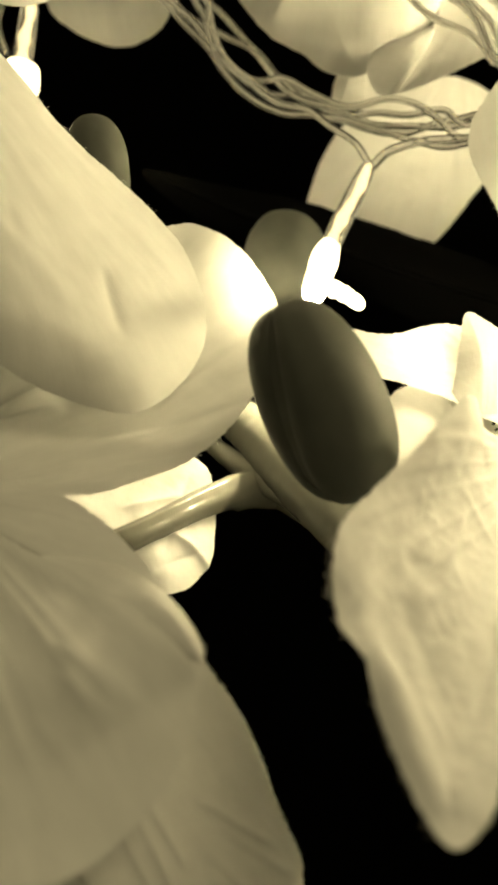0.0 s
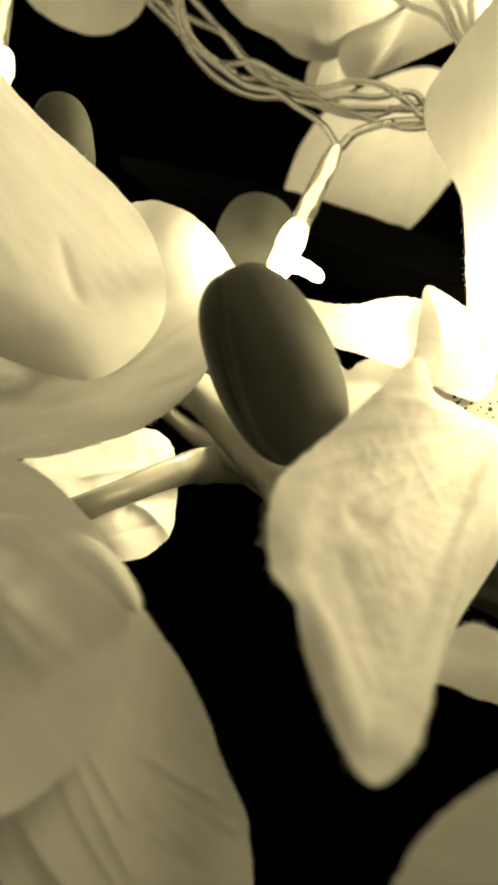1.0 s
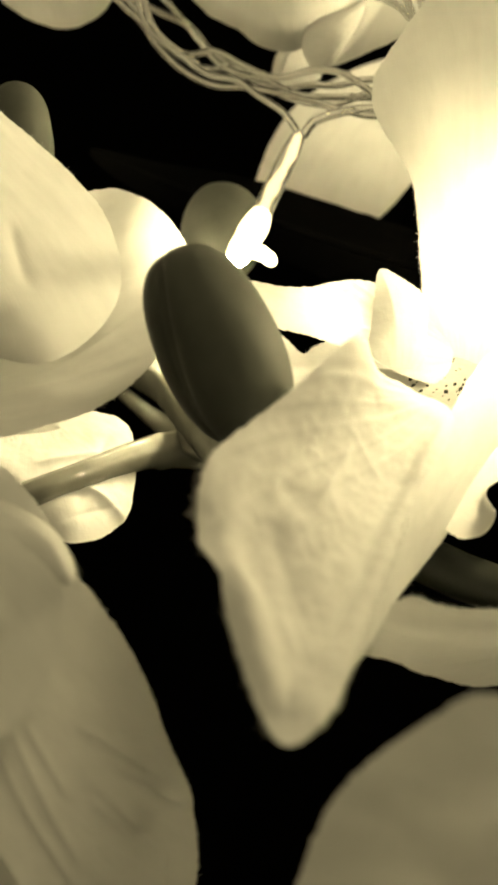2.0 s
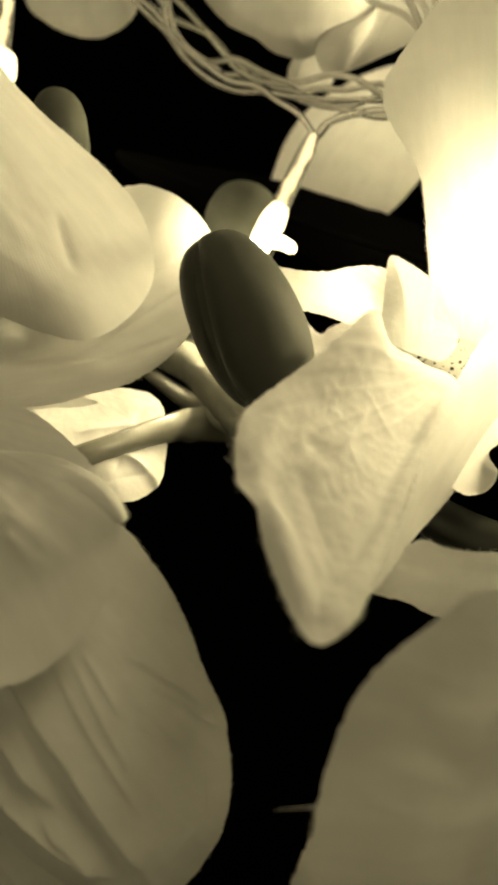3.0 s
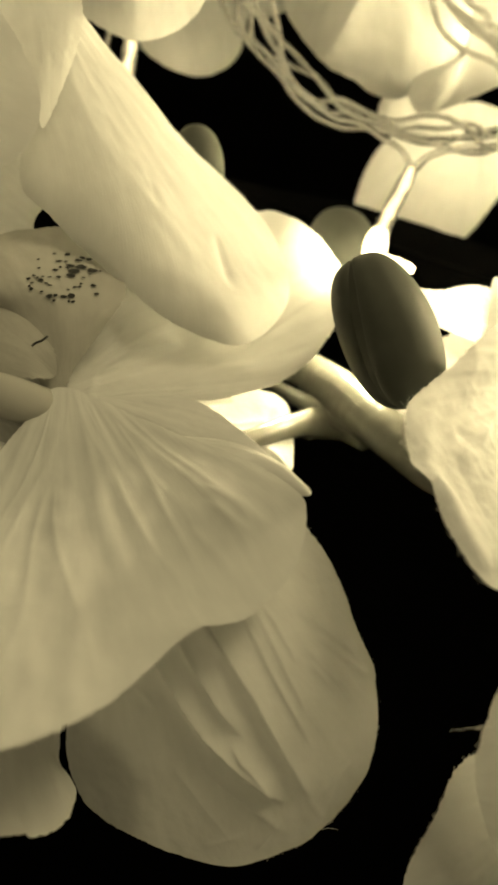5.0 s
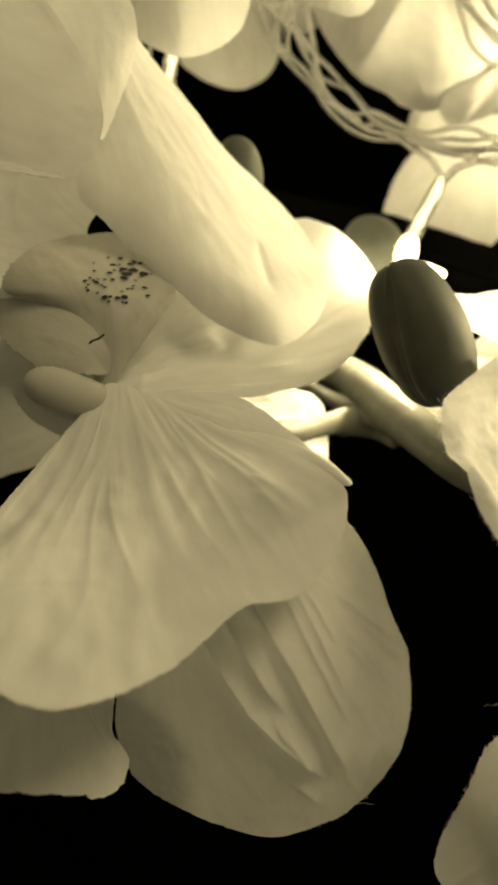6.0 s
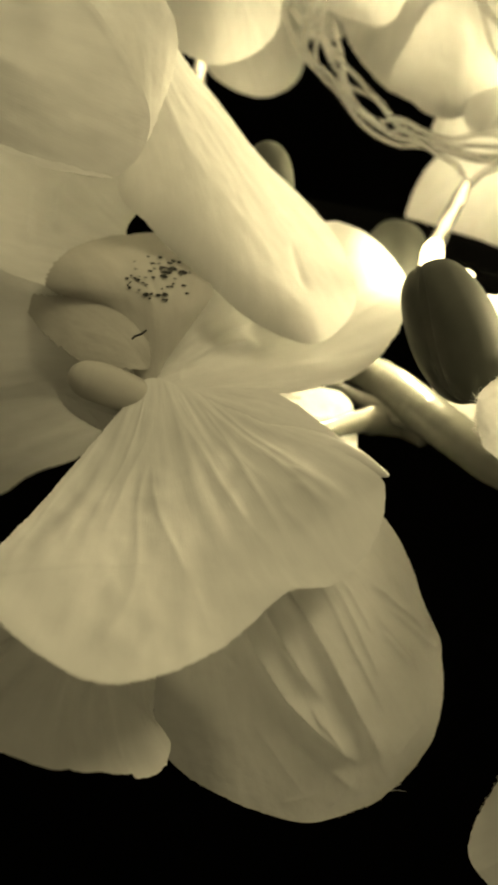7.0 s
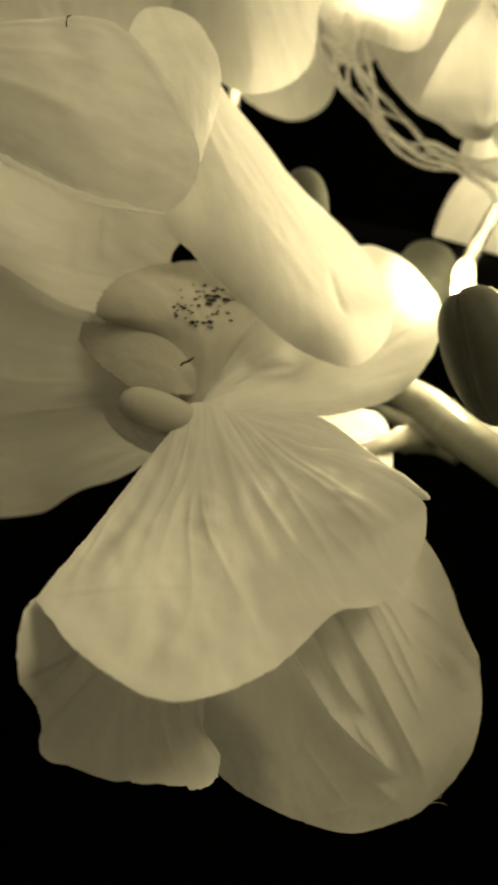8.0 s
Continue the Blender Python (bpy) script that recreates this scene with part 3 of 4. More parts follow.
# Dark sliver laid over the lip to paint the darkness inside a small cut.
slit = bmesh.new()
strand(slit, [vec(q) for q in ((-44.3, 80.5, 400.0), (-43.8, 80.5, 400.5), (-42.9, 80.5, 400.8), (-42.0, 80.5, 401.5))], 0.17, 6)
part("slit", slit, SPOT, flower_a, "dark sliver on the lip painting the shade in a narrow slit")
mark = bmesh.new()
strand(mark, [vec(q) for q in ((-61.9, 70.3, 454.3), (-62.4, 70.2, 454.0), (-62.5, 70.0, 452.9), (-62.4, 69.9, 452.1))], 0.12, 6)
part("dark_mark", mark, SPOT, flower_a, "small dark mark")
spots(lip, flower_a, (-41.6, 87.0, 412.2), 5.8, 46, 5, 0.58)

# ---- the flower with the pointed petal ----
flower_c = thing("orchid_flower", (50.6, 125.0, 400.7), "open white cloth orchid lit from behind, one petal pointing forward", "flower", "orchids of the spray")
petal(flower_c, (39.0, 98.0, 396.3), [(34.3, 101.0, 399.0), (29.3, 98.0, 400.7), (26.5, 95.0, 402.8), (24.6, 92.0, 405.0), (17.7, 87.0, 398.5), (10.4, 80.0, 392.6), (7.9, 76.0, 389.1), (7.9, 71.5, 382.8), (10.3, 69.0, 379.3), (11.8, 66.0, 374.7), (13.9, 60.5, 370.2)], (15.9, 59.0, 368.7),
      [(34.1, 91.0, 388.9), (28.1, 80.0, 381.3), (22.4, 68.0, 373.8), (19.4, 62.0, 370.1)],
      [(27.6, 89.0, 390.4), (19.5, 75.0, 381.6), (16.5, 64.0, 373.3)], rows=150, cols=110, seed=21, veins=0.2, wrinkle=1.0, dimple=0.25, pits=0.08, hem_sides=(1, 0.7), hem=1.6, hem_wide=3.0, frays=[(-1, 0.25, 0.58, 0.22), (-1, 0.6, 0.75, 0.5), (-1, 0.63, 0.72, 0.55), (-1, 0.75, 0.98, 0.35), (1, 0.4, 0.95, 0.25)],
      creases=[((14.8, 76.0, 383.2), (18.5, 68.0, 376.5), -0.5, (3.4, 3.4)), ((25.4, 86.0, 393.5), (20.3, 80.0, 386.8), 0.7, (1.6, 2.4)), ((19.3, 85.0, 396.2), (21.4, 85.0, 394.6), 0.28, (1.0, 1.0)), ((18.9, 85.0, 391.4), (20.6, 85.0, 390.9), 0.28, (0.9, 0.8)), ((17.8, 85.0, 392.9), (20.7, 85.0, 393.5), 0.28, (0.9, 1.0)), ((25.0, 88.0, 394.8), (27.5, 88.0, 388.9), 0.32, (1.3, 1.1)), ((15.4, 80.0, 386.8), (18.4, 80.0, 387.4), -0.28, (0.9, 1.0)), ((20.5, 84.0, 388.2), (22.0, 80.0, 383.4), 0.24, (1.3, 1.1)), ((16.4, 80.0, 388.8), (17.3, 80.0, 383.4), -0.24, (1.6, 1.3)), ((13.5, 78.0, 381.5), (16.3, 68.0, 370.9), -0.21, (2.3, 1.9)), ((17.2, 78.0, 382.8), (16.9, 78.0, 378.2), -0.14, (1.0, 1.0))])
petal(flower_c, (60.7, 118.0, 409.5), [(47.4, 107.9, 406.0), (39.3, 100.4, 396.9), (33.1, 91.7, 387.8), (27.3, 81.4, 380.6), (22.9, 72.0, 374.4)], (20.6, 65.0, 371.5),
      [(60.8, 119.0, 397.2), (48.4, 110.0, 390.1), (38.0, 99.0, 380.9), (30.9, 89.0, 375.7), (24.9, 77.0, 372.1)], [(49.8, 109.4, 399.2), (37.4, 95.9, 386.7), (28.3, 82.9, 377.7)], seed=20, veins=0.2, ribs=0.1, frays=[(1, 0.4, 0.9, 0.3)])
petal(flower_c, (48.1, 126.0, 405.9), [(41.6, 123.0, 412.4), (39.4, 118.0, 421.1), (36.9, 112.0, 432.1), (30.5, 107.0, 441.1), (33.7, 106.0, 448.9)], (44.0, 106.0, 460.6),
      [(58.0, 120.0, 410.9), (62.5, 110.0, 425.6), (60.0, 104.0, 443.0), (52.6, 104.0, 456.1)], [(48.9, 116.0, 418.9), (46.0, 106.0, 432.3), (44.2, 102.0, 444.4)], seed=22, frays=[(-1, 0.2, 0.6, 0.3)])
petal(flower_c, (45.8, 124.0, 407.5), [(41.0, 122.0, 413.6), (35.0, 119.0, 417.2), (28.6, 115.0, 417.8), (22.2, 111.0, 416.0), (17.5, 108.0, 415.4)], (11.5, 110.0, 416.5),
      [(41.0, 119.0, 402.2), (30.1, 116.0, 406.4), (21.3, 111.0, 408.6), (14.0, 108.5, 410.6)], [(35.3, 121.0, 411.2), (25.0, 115.0, 412.9), (17.5, 109.0, 412.8)], seed=23)
petal(flower_c, (35.4, 117.5, 404.4), [(30.8, 117.0, 405.4), (31.4, 117.0, 410.6), (32.0, 116.5, 415.8)], (32.8, 116.5, 419.6), [(39.6, 119.0, 405.2), (40.6, 119.5, 410.4), (39.9, 118.0, 415.6), (35.8, 117.0, 418.6)], [(35.0, 115.5, 411.2), (34.2, 115.5, 415.6)], seed=24, cup=0.2, ribs=0.0, veins=0.0, wrinkle=0.2)
lip_c = petal(flower_c, (56.4, 127.0, 403.1), [(49.5, 127.0, 408.2), (40.9, 125.0, 407.3)], (30.2, 120.0, 408.0),
              [(47.4, 122.0, 397.1), (37.6, 119.0, 399.9)], [(43.8, 121.0, 402.7), (35.9, 120.0, 404.4)], name="lip", material_=LIP, label="pale lip printed with dark spots", seed=25, veins=0.1, wrinkle=0.1, ribs=0.0)
spots(lip_c, flower_c, (42.6, 121.0, 403.2), 5.4, 44, 9, 0.42)
petal(flower_c, (33.0, 121.0, 399.0), [(31.5, 120.0, 408.0), (25.0, 118.0, 409.0), (21.0, 117.5, 407.2), (16.5, 117.0, 410.0)], (12.0, 116.0, 403.0), [(28.0, 119.0, 392.0), (19.0, 117.0, 388.0), (13.0, 116.0, 394.0)], [(24.0, 117.5, 399.5), (16.5, 116.0, 399.5)],
      seed=30, veins=0.1, ribs=0.0, wrinkle=0.3, rows=60, cols=50, fray=0.3, frays=[(-1, 0.2, 0.6, 0.25)])
petal(flower_c, (52.8, 118.0, 398.5), [(45.8, 112.0, 393.4), (37.2, 100.0, 384.0), (38.6, 97.0, 380.8)], (42.1, 97.0, 381.0), [(54.1, 108.0, 391.8), (43.3, 98.0, 387.0), (44.0, 97.0, 383.5)], [(45.6, 106.0, 390.3), (41.3, 99.0, 384.0)], seed=26)
petal(flower_c, (57.4, 98.0, 369.0), [(42.1, 87.0, 373.5), (34.4, 84.5, 374.5), (29.7, 84.0, 375.5)], (24.0, 86.0, 369.6), [(45.7, 99.0, 361.5), (34.4, 93.0, 364.3), (29.7, 90.0, 366.9)], [(43.6, 92.0, 368.5), (31.8, 86.0, 371.0)], seed=27, frays=[(-1, 0.2, 0.8, 0.3)])
petal(flower_c, (52.8, 80.0, 356.5), [(31.9, 55.0, 374.1), (26.4, 56.5, 371.7), (19.8, 60.0, 364.8), (16.3, 64.0, 354.1)], (16.6, 71.0, 341.1), [(51.6, 84.0, 337.1), (42.7, 82.0, 319.4), (26.0, 75.0, 322.5)],
      [(33.9, 62.0, 360.7), (26.5, 63.0, 352.9)], seed=28, wrinkle=0.7, frays=[(-1, 0.86, 0.98, 0.45)], creases=[((33.8, 62.0, 353.4), (23.2, 62.0, 356.4), 0.6, (1.6, 1.2)), ((31.6, 62.0, 350.0), (22.6, 62.0, 351.3), 0.5, (1.4, 1.0))])
petal(flower_c, (36.3, 89.6, 339.5), [(19.1, 80.8, 343.0), (13.5, 79.8, 335.6)], (8.6, 78.7, 323.5), [(35.3, 87.4, 328.4), (21.1, 80.8, 316.4)], [(25.8, 83.0, 334.2), (15.4, 78.7, 328.7)], seed=29, frays=[(-1, 0.3, 0.9, 0.22)])

# ---- the flowers above ----
flower_b = thing("orchid_flower", (-40.4, 135.0, 538.2), "white cloth orchid hanging over the string of lights", "flower", "orchids of the spray")
petal(flower_b, (-45.6, 132.0, 534.3), [(-64.1, 125.0, 507.7), (-60.9, 122.0, 489.0), (-49.2, 121.0, 475.1)], (-36.3, 121.0, 468.4), [(-16.5, 130.0, 510.2), (-21.9, 126.0, 492.2), (-24.5, 122.0, 475.1)],
      [(-40.6, 116.0, 502.9), (-38.7, 113.0, 485.2), (-36.8, 116.0, 474.3)], seed=31)
petal(flower_b, (-36.9, 182.0, 542.7), [(-46.8, 174.0, 516.0), (-44.3, 171.0, 496.1)], (-30.2, 171.0, 487.8), [(-15.2, 174.0, 520.6), (-16.3, 171.0, 501.7), (-19.7, 171.0, 491.6)], [(-32.5, 168.0, 518.8), (-30.4, 166.0, 500.7)], seed=32)

petal(flower_b, (-1.5, 174.0, 548.3), [(-18.0, 169.0, 529.4), (-20.5, 167.0, 511.1)], (-12.1, 166.0, 500.7), [(14.6, 172.0, 534.2), (4.6, 168.0, 511.3)], [(-5.3, 166.0, 525.3), (-10.0, 164.0, 509.1)], seed=38)

flower_d = thing("orchid_flower", (41.1, 170.0, 535.4), "white cloth orchid lit by lamps, behind the clear wires", "flower", "orchids of the spray")
petal(flower_d, (20.0, 172.0, 557.5), [(-9.9, 166.0, 527.2), (-6.4, 160.0, 499.7), (3.2, 157.0, 483.9), (11.0, 156.0, 478.6), (15.3, 156.0, 475.0)], (22.8, 156.0, 474.3), [(48.6, 168.0, 538.4), (46.6, 162.0, 508.9), (40.5, 158.0, 493.6), (36.5, 156.0, 484.4), (27.4, 155.0, 478.8)], [(17.1, 162.0, 522.4), (15.8, 152.0, 491.6), (18.2, 151.0, 478.8)], seed=33, wrinkle=0.45, veins=0.2)
petal(flower_d, (45.3, 158.0, 492.1), [(35.6, 155.0, 483.3), (26.3, 154.0, 479.2), (23.5, 153.5, 474.6)], (25.5, 153.0, 469.2), [(42.1, 157.0, 481.8), (36.4, 155.0, 475.2), (30.6, 153.0, 469.7)], [(33.8, 153.0, 478.3), (28.6, 152.0, 473.5)], seed=35, wrinkle=0.3, veins=0.1)
petal(flower_d, (57.4, 150.0, 510.2), [(41.0, 151.0, 501.6), (38.1, 152.0, 488.6), (35.3, 152.0, 478.1), (31.7, 152.0, 472.4)], (29.8, 152.0, 468.9), [(64.2, 150.0, 488.4), (56.1, 150.0, 477.8), (47.2, 151.0, 475.8), (38.1, 152.0, 472.1)], [(45.3, 148.0, 488.8), (36.4, 150.0, 475.4)], seed=34, wrinkle=0.3, veins=0.2)
petal(flower_d, (24.6, 168.0, 486.5), [(19.4, 167.0, 480.1), (18.0, 166.0, 476.0)], (18.9, 166.0, 471.6), [(28.4, 167.0, 480.0), (28.1, 166.0, 473.0)], [(22.6, 165.0, 475.5)], seed=36, wrinkle=0.3, veins=0.1)
petal(flower_d, (0.5, 151.0, 533.4), [(-20.9, 152.0, 525.3), (-22.8, 150.0, 509.8), (-19.0, 149.0, 501.4)], (-8.8, 149.0, 497.8), [(12.6, 152.0, 519.7), (7.3, 150.0, 500.0), (1.4, 149.0, 494.6)], [(-4.1, 147.0, 516.5), (-7.7, 146.0, 503.8)], seed=39)
petal(flower_d, (52.5, 202.0, 496.1), [(26.3, 199.0, 483.4), (15.1, 190.0, 462.0), (15.8, 182.0, 448.0)], (27.1, 176.0, 441.5), [(71.4, 198.0, 480.3), (55.7, 188.0, 461.3), (41.2, 178.0, 444.9)], [(40.4, 194.0, 475.3), (31.5, 183.0, 454.7)], seed=37)

# ---- buds ----
bud("flower_bud", (8.8, 94.5, 404.9), (-0.46, -0.15, 1), 12.6, 6.8, 46, "closed green-grey cloth flower bud with lengthwise seams")
bud("flower_bud", (-24.4, 124.0, 443.8), (-0.12, 0.1, 1), 8.5, 4.7, 10, "small closed green-grey bud behind the curled petal")
bud("flower_bud", (7.0, 157.0, 437.0), (0.1, 0.2, 1), 9.4, 7.7, 10, "small closed green-grey bud beside the lit lamp")

# ---- stems ----
stem = thing("orchid_branch", (95, 125, 8), "pale plastic orchid branch with forking stalks, shade painted below", "branch")
tube("main_stem", [(-20.0, 154.0, 416.5), (-10.0, 142.0, 408.5), (-0.7, 132.0, 403.2), (5.6, 124.0, 396.9), (12.3, 114.0, 389.6), (21.2, 104.0, 381.2), (30.3, 101.0, 380.2)],
     [2.7, 3.2, 3.7, 4.8, 4.5, 4.0, 3.4], stem, STEM, sides=36, steps=200, rough=0.03, lumps=[(0.33, 4.9, 0.5), (0.38, 4.6, 0.45), (0.62, 4.9, 0.4), (0.66, 4.5, 0.35), (0.7, 4.9, 0.3)])
tube("side_stem", [(-16.0, 146.0, 408.0), (-10.6, 139.0, 402.9), (-4.4, 131.0, 398.2), (1.0, 125.5, 394.6), (7.0, 120.0, 390.8)], [1.2, 1.4, 1.6, 2.2, 1.6], stem, STEM, sides=20, steps=90, rough=0.06, seed=8)
# Same stem going on; its shade is painted by the darker colour.
tube("lower_stem", [(29.6, 101.5, 380.9), (39.2, 104.0, 375.6), (50.2, 107.0, 370.7), (75, 112, 355), (90, 120, 250), (95, 125, 10)], [3.2, 3.4, 3.2, 3.0], stem, SHADED_STEM, "lower stem with its shade painted as a darker colour", sides=20, steps=90, rough=0.05)
tube("stalk", [(-27.5, 99.0, 382.6), (-20.0, 104.0, 385.4), (-13.4, 110.0, 388.0), (-7.3, 118.0, 390.6), (-1.6, 124.0, 392.2), (5.0, 127.0, 392.4), (10.0, 124.0, 389.6)], [1.9, 1.95, 2.0, 2.15, 2.6, 3.6, 3.2], stem, STEM, sides=36, steps=180, rough=0.008, seed=4, ridge=0.3,
     lumps=[(0.7, 0.7, 0.4), (0.72, 3.3, 0.35)])

tube("bud_stalk", [(-24.1, 126.0, 438.0), (-21.4, 129.0, 433.9), (-14.0, 136.0, 426.3), (-15.9, 149.0, 414.2)], [1.0, 1.1, 1.3], stem, SHADED_STEM, "thin dark bud stalk", sides=12, steps=50)
tube("bud_stalk", [(6.8, 157.0, 427.5), (3.3, 156.0, 418.7), (-6.8, 152.0, 409.4), (-14.5, 148.0, 413.2)], [1.1, 1.3, 1.5], stem, SHADED_STEM, "thin dark bud stalk", sides=12, steps=50)

# ---- dark leaf behind ----
leaf = thing("long_leaf", (-24.8, 178.0, 460.8), "long dark strap leaf behind the flowers, deep shade put into its colour", "leaf")
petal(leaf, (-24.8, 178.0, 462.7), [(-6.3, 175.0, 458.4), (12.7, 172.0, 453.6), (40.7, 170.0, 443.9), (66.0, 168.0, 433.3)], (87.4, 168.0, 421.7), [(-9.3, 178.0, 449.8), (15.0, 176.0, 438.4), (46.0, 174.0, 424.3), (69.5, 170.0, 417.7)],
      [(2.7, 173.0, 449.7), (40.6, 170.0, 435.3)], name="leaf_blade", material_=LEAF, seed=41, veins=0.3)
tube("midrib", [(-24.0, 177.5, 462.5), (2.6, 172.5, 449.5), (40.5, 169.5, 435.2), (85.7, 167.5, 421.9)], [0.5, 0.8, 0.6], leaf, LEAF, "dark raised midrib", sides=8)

# ---- string of lights ----
lights = thing("string_lights", (12.6, 145.0, 463.1), "string of small lit lamps on twisted clear wires", "string lights")


def wire_run(points, radius, parent):
    """A clear plastic wire with a thin metal core."""
    wire = tube("wire", points, [radius], parent, CLEAR, "clear plastic wire", sides=12, steps=200)
    tube("core", points, [radius * 0.2], wire, COPPER, "thin metal core", sides=6, steps=140)


wire_run([(-24.0, 145.0, 500.3), (-19.9, 146.0, 489.0), (-13.2, 146.0, 480.3), (-7.9, 147.0, 475.4), (-4.6, 147.0, 470.5), (0.5, 147.0, 465.6), (6.6, 147.0, 462.8), (12.3, 146.0, 462.1), (19.1, 145.0, 460.3), (25.0, 144.0, 458.2), (31.4, 143.0, 455.7), (39.1, 142.0, 454.9), (53.8, 142.0, 462.0), (48.9, 140.0, 467.4), (44.3, 140.0, 470.2), (41.4, 140.0, 477.0), (37.1, 141.0, 482.7), (30.1, 142.0, 489.8), (22.6, 143.0, 500.3)], 0.64, lights)
wire_run([(-16.3, 147.0, 500.6), (-11.4, 147.0, 486.4), (-6.7, 145.0, 477.3), (-5.5, 144.0, 472.3), (-1.3, 144.0, 468.4), (4.8, 144.0, 463.8), (10.6, 143.0, 461.9), (14.5, 141.0, 458.1), (19.1, 139.0, 454.0), (22.3, 143.0, 451.6)], 0.64, lights)
wire_run([(-19.6, 148.0, 503.4), (-10.5, 149.0, 488.2), (-5.2, 149.0, 482.8), (-0.7, 149.0, 477.7), (2.9, 148.0, 472.7), (6.8, 148.0, 467.9), (11.3, 147.0, 465.0), (16.9, 147.0, 463.5), (23.1, 147.0, 460.7), (31.6, 146.0, 459.9), (39.9, 145.0, 459.7), (53.5, 143.0, 463.8), (49.3, 142.0, 468.4), (46.8, 141.0, 472.0), (46.5, 141.0, 478.6), (42.6, 142.0, 483.1), (35.7, 143.0, 485.9), (29.0, 144.0, 493.1), (21.7, 145.0, 504.4)], 0.64, lights)
wire_run([(-21.1, 143.0, 495.7), (-8.4, 143.0, 482.9), (-7.7, 143.0, 476.6), (-5.7, 145.0, 472.2), (0.5, 146.0, 468.6), (6.5, 145.0, 468.4), (12.5, 144.0, 464.8), (18.4, 143.0, 462.3), (25.4, 143.0, 463.7), (30.5, 142.0, 462.4), (35.2, 142.0, 459.4), (40.1, 142.0, 456.1), (53.2, 142.0, 462.6), (48.2, 141.0, 466.7), (44.1, 142.0, 471.7), (40.4, 142.0, 475.4), (34.3, 143.0, 478.8), (29.5, 144.0, 484.0), (27.6, 145.0, 491.1), (25.0, 146.0, 502.4)], 0.64, lights)
wire_run([(-11.9, 146.0, 499.9), (-14.5, 146.0, 486.9), (-12.6, 148.0, 482.7), (-5.0, 149.0, 478.7), (1.6, 149.0, 475.4), (6.2, 149.0, 469.9), (12.5, 149.0, 465.8), (18.1, 148.0, 462.5), (24.1, 146.0, 462.4), (29.6, 144.0, 461.1), (36.1, 143.0, 461.7), (40.9, 143.0, 459.0), (54.2, 143.0, 464.4), (49.1, 142.0, 469.7), (46.1, 142.0, 473.3), (44.5, 142.0, 477.4), (41.0, 142.0, 481.3), (39.1, 143.0, 487.1), (34.7, 144.0, 491.7), (28.1, 145.0, 504.3)], 0.64, lights)
wire_run([(-14.9, 144.0, 501.7), (-17.3, 144.0, 486.7), (-10.1, 145.0, 478.8), (-3.3, 147.0, 471.3), (3.2, 148.0, 467.1), (9.2, 149.0, 467.1), (15.8, 149.0, 464.0), (21.1, 148.0, 460.7), (28.5, 147.0, 458.8), (35.8, 146.0, 460.5), (41.1, 145.0, 461.2), (55.1, 144.0, 464.9), (50.1, 143.0, 470.9), (45.1, 142.0, 470.0), (42.9, 141.0, 474.3), (39.8, 142.0, 480.1), (36.3, 143.0, 483.3), (31.8, 144.0, 489.1), (24.2, 145.0, 503.0)], 0.64, lights)


def led(neck, head, tip, parent, bright=1.0, wide=1.0):
    """A lamp: a clear sleeve round an emissive core, a plastic collar that emits in place of lamp light, and the lit
    lens at its end.
    """
    n, h, t = vec(neck), vec(head), vec(tip)
    sleeve = tube("sleeve", [n, n * 0.5 + h * 0.5, h], [1.2, 1.75, 1.85, 1.9, 1.95, 1.95], parent, SLEEVE, "clear plastic sleeve", steps=40)
    tube("core", [n, n * 0.7 + h * 0.3 + vec((0.25, 0, 0)), n * 0.35 + h * 0.65 - vec((0.2, 0, 0)), h], [0.35, 0.75, 0.45, 0.85, 0.55, 0.9], sleeve, GUIDE, "core emitting in place of light guided along the sleeve", sides=10, steps=40, rough=0.3)
    c = h + (t - h) * 0.8
    tube("collar", [h - (c - h) * 0.04, h * 0.5 + c * 0.5, c], [r * wide for r in (2.2, 2.55, 2.6, 2.3, 2.35, 2.2)], parent, COLLAR, "white plastic collar, lamp light added as emission", steps=30, rough=0.03)
    tube("lamp_lens", [c + (t - c) * 0.02, c * 0.5 + t * 0.5, t + (t - c) * 0.15], [2.45 * bright, 2.4 * bright, 2.2 * bright, 1.7 * bright, 0.7 * bright], parent, GLOW, "lit warm lamp lens", steps=20)


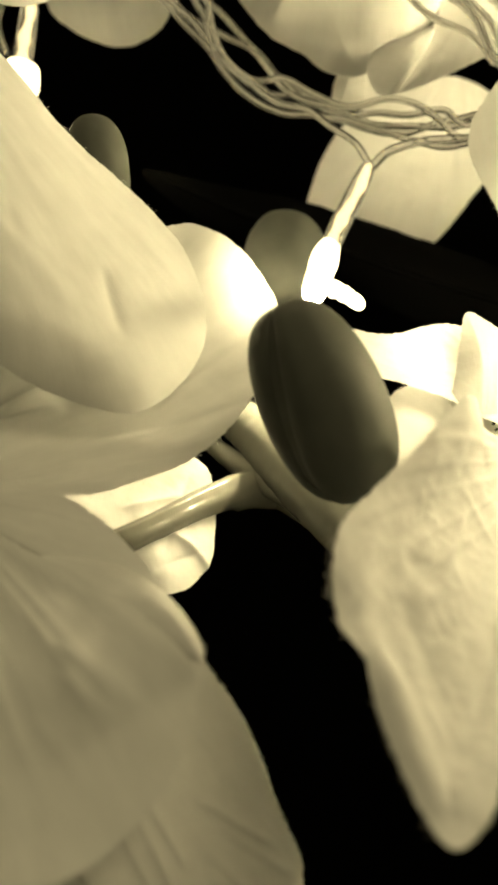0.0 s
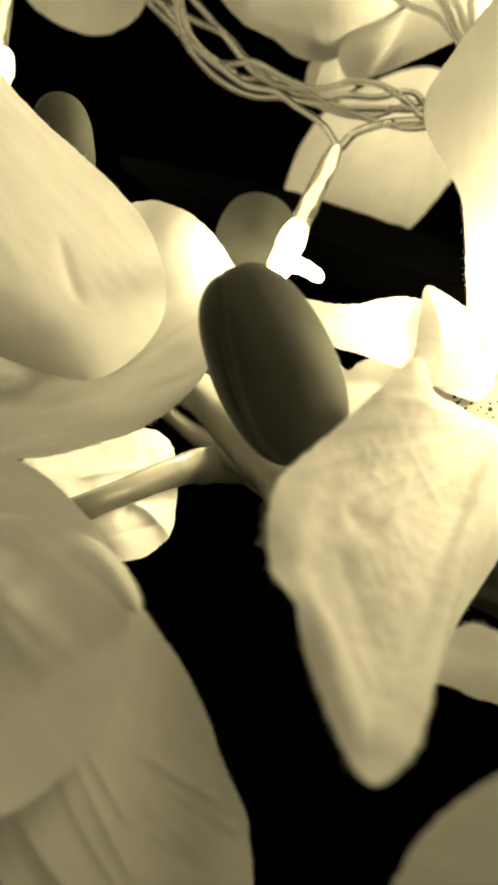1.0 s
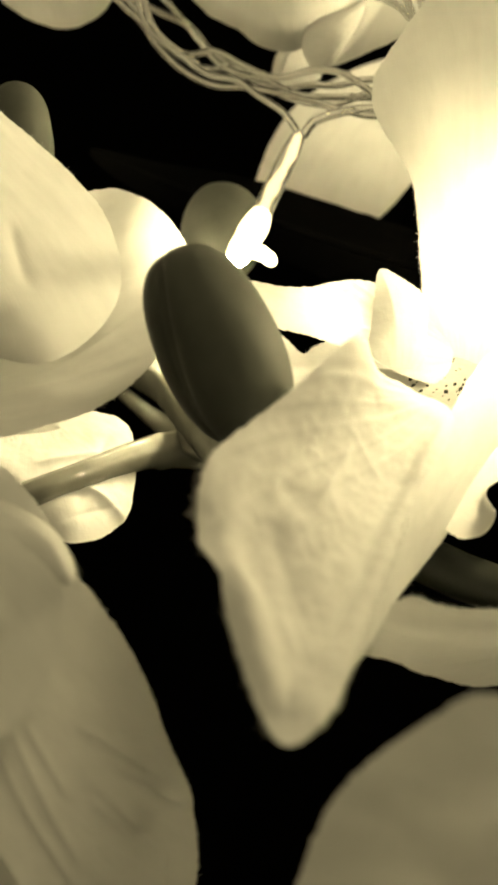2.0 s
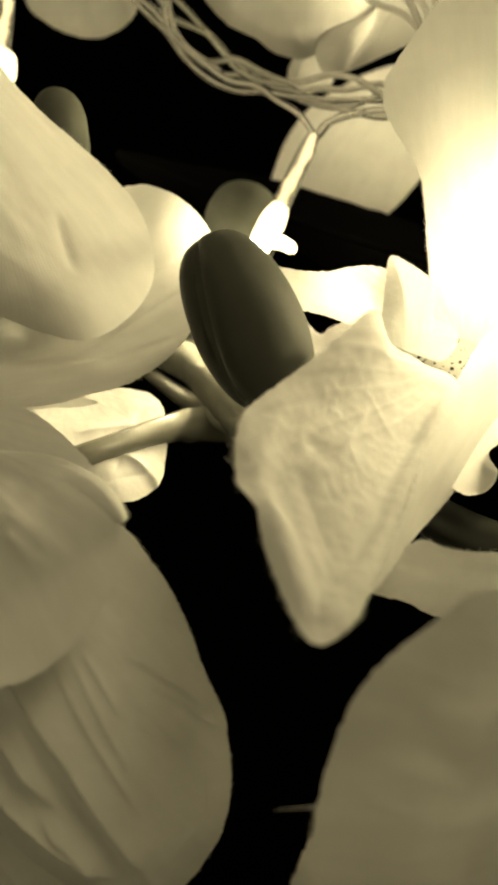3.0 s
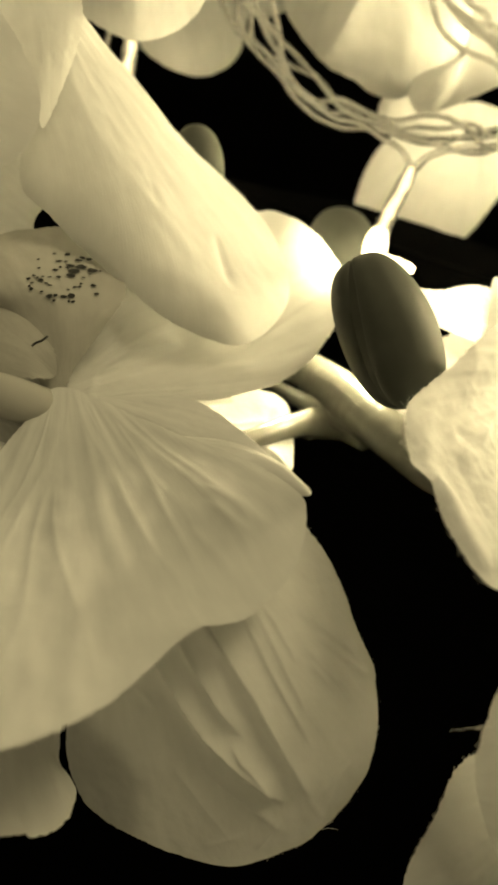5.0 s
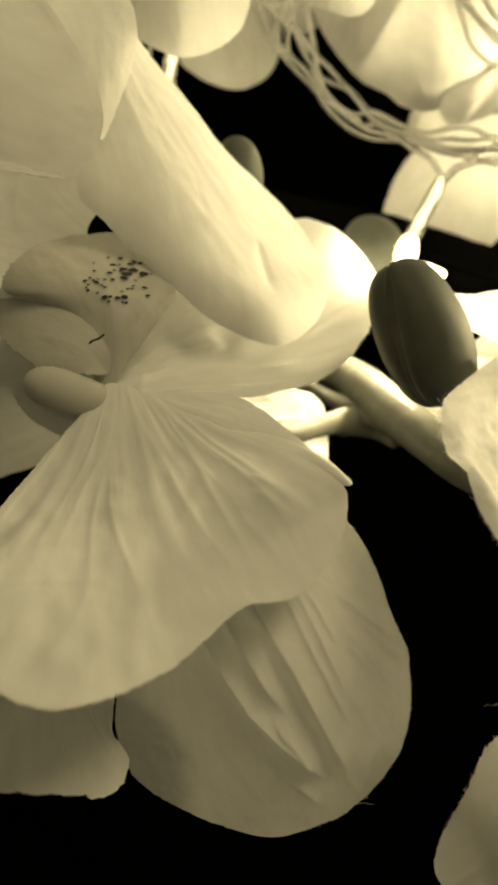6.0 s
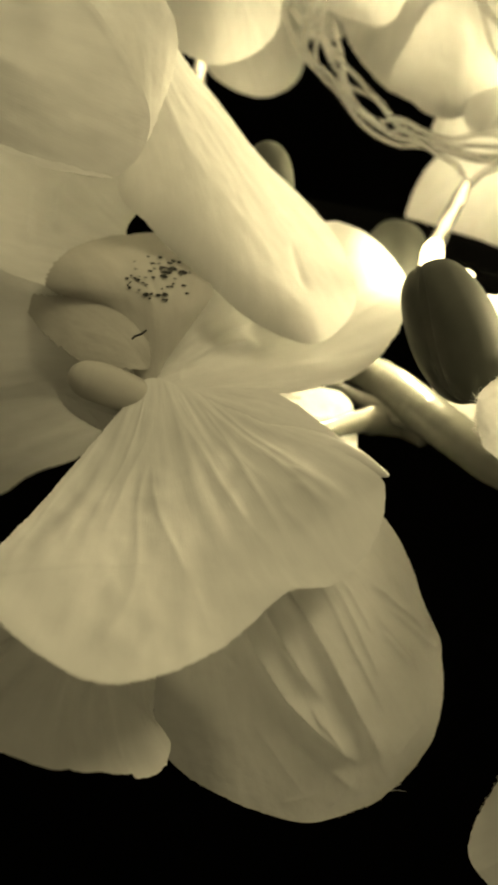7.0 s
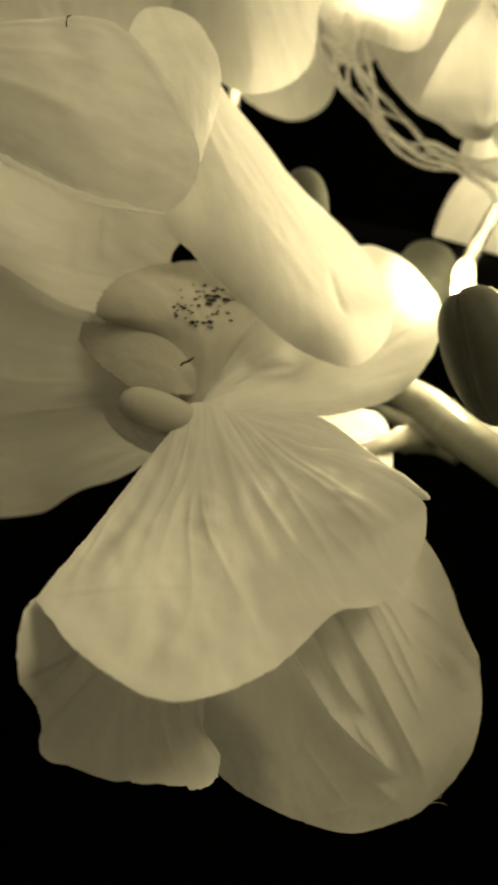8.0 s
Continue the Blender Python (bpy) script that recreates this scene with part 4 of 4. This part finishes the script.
led((22.3, 143.0, 451.6), (14.5, 143.0, 435.4), (10.3, 126.5, 423.4), lights, 0.76)
led((-44.1, 156.0, 490.7), (-45.6, 155.0, 475.2), (-46.9, 154.0, 464.2), lights, 0.45, 1.45)
led((60.7, 142.0, 442.3), (56.6, 133.0, 431.4), (52.9, 123.0, 424.5), lights, 0.7)
# Four more lamps, added out of view to brighten the petals near them.
led((80.5, 142.0, 481.8), (76.3, 141.0, 489.1), (71.6, 140.0, 496.2), lights, 0.62)
led((62.4, 152.5, 468.1), (60.1, 152.0, 476.8), (56.9, 151.5, 485.5), lights, 0.62)
led((-0.2, 140.0, 532.2), (-2.3, 139.0, 521.7), (-4.4, 138.0, 513.7), lights, 0.33)
led((63.0, 100.0, 437.0), (59.5, 98.0, 428.0), (56.5, 96.5, 420.5), lights, 0.78)
wire_run([(-11.5, 152.0, 505.7), (-9.5, 150.0, 494.8), (-8.0, 148.0, 486.8), (-7.2, 146.0, 479.7), (-5.9, 144.0, 474.3), (-3.0, 144.0, 470.1), (3.3, 145.0, 466.0)], 0.68, lights)
wire_run([(-48.6, 158.0, 503.2), (-50.0, 157.0, 491.3), (-50.8, 156.0, 484.5), (-48.9, 155.0, 478.3)], 0.68, lights)
tube("lamp_spur", [(11.2, 130.5, 427.0), (13.2, 125.0, 425.2), (15.0, 119.5, 422.9), (16.2, 113.0, 420.2)], [2.0, 1.7, 1.35, 1.5, 1.1, 1.35, 1.0, 1.2, 0.9], lights, COLLAR, "bent stub by the lamp, lamp light added as emission", sides=14, steps=60, rough=0.2)
tube("wire", [(23.1, 143.0, 451.4), (25.5, 140.0, 452.9), (32.1, 142.0, 455.5), (40.5, 142.0, 456.1)], [0.9, 0.8, 0.7], lights, CLEAR, "clear plastic wire", sides=10)

# ---- loose threads on the petals' rims ----
def thread(name, points, parent):
    tube(name, points, [0.045, 0.04, 0.02], parent, FIBRE, "loose fine thread", sides=5, steps=24)


thread("thread", [(16.6, 64.0, 352.0), (15.5, 64.0, 352.1), (14.7, 64.0, 351.9), (13.8, 64.5, 351.7), (13.0, 65.0, 351.3), (12.4, 65.0, 351.4), (11.8, 65.0, 351.1)], flower_c)
thread("thread", [(-3.3, 86.0, 329.8), (-1.1, 86.0, 330.2), (0.6, 86.0, 330.0)], flower_a)
thread("thread", [(-3.0, 86.0, 330.1), (-0.8, 86.0, 330.9), (0.4, 86.0, 332.4)], flower_a)
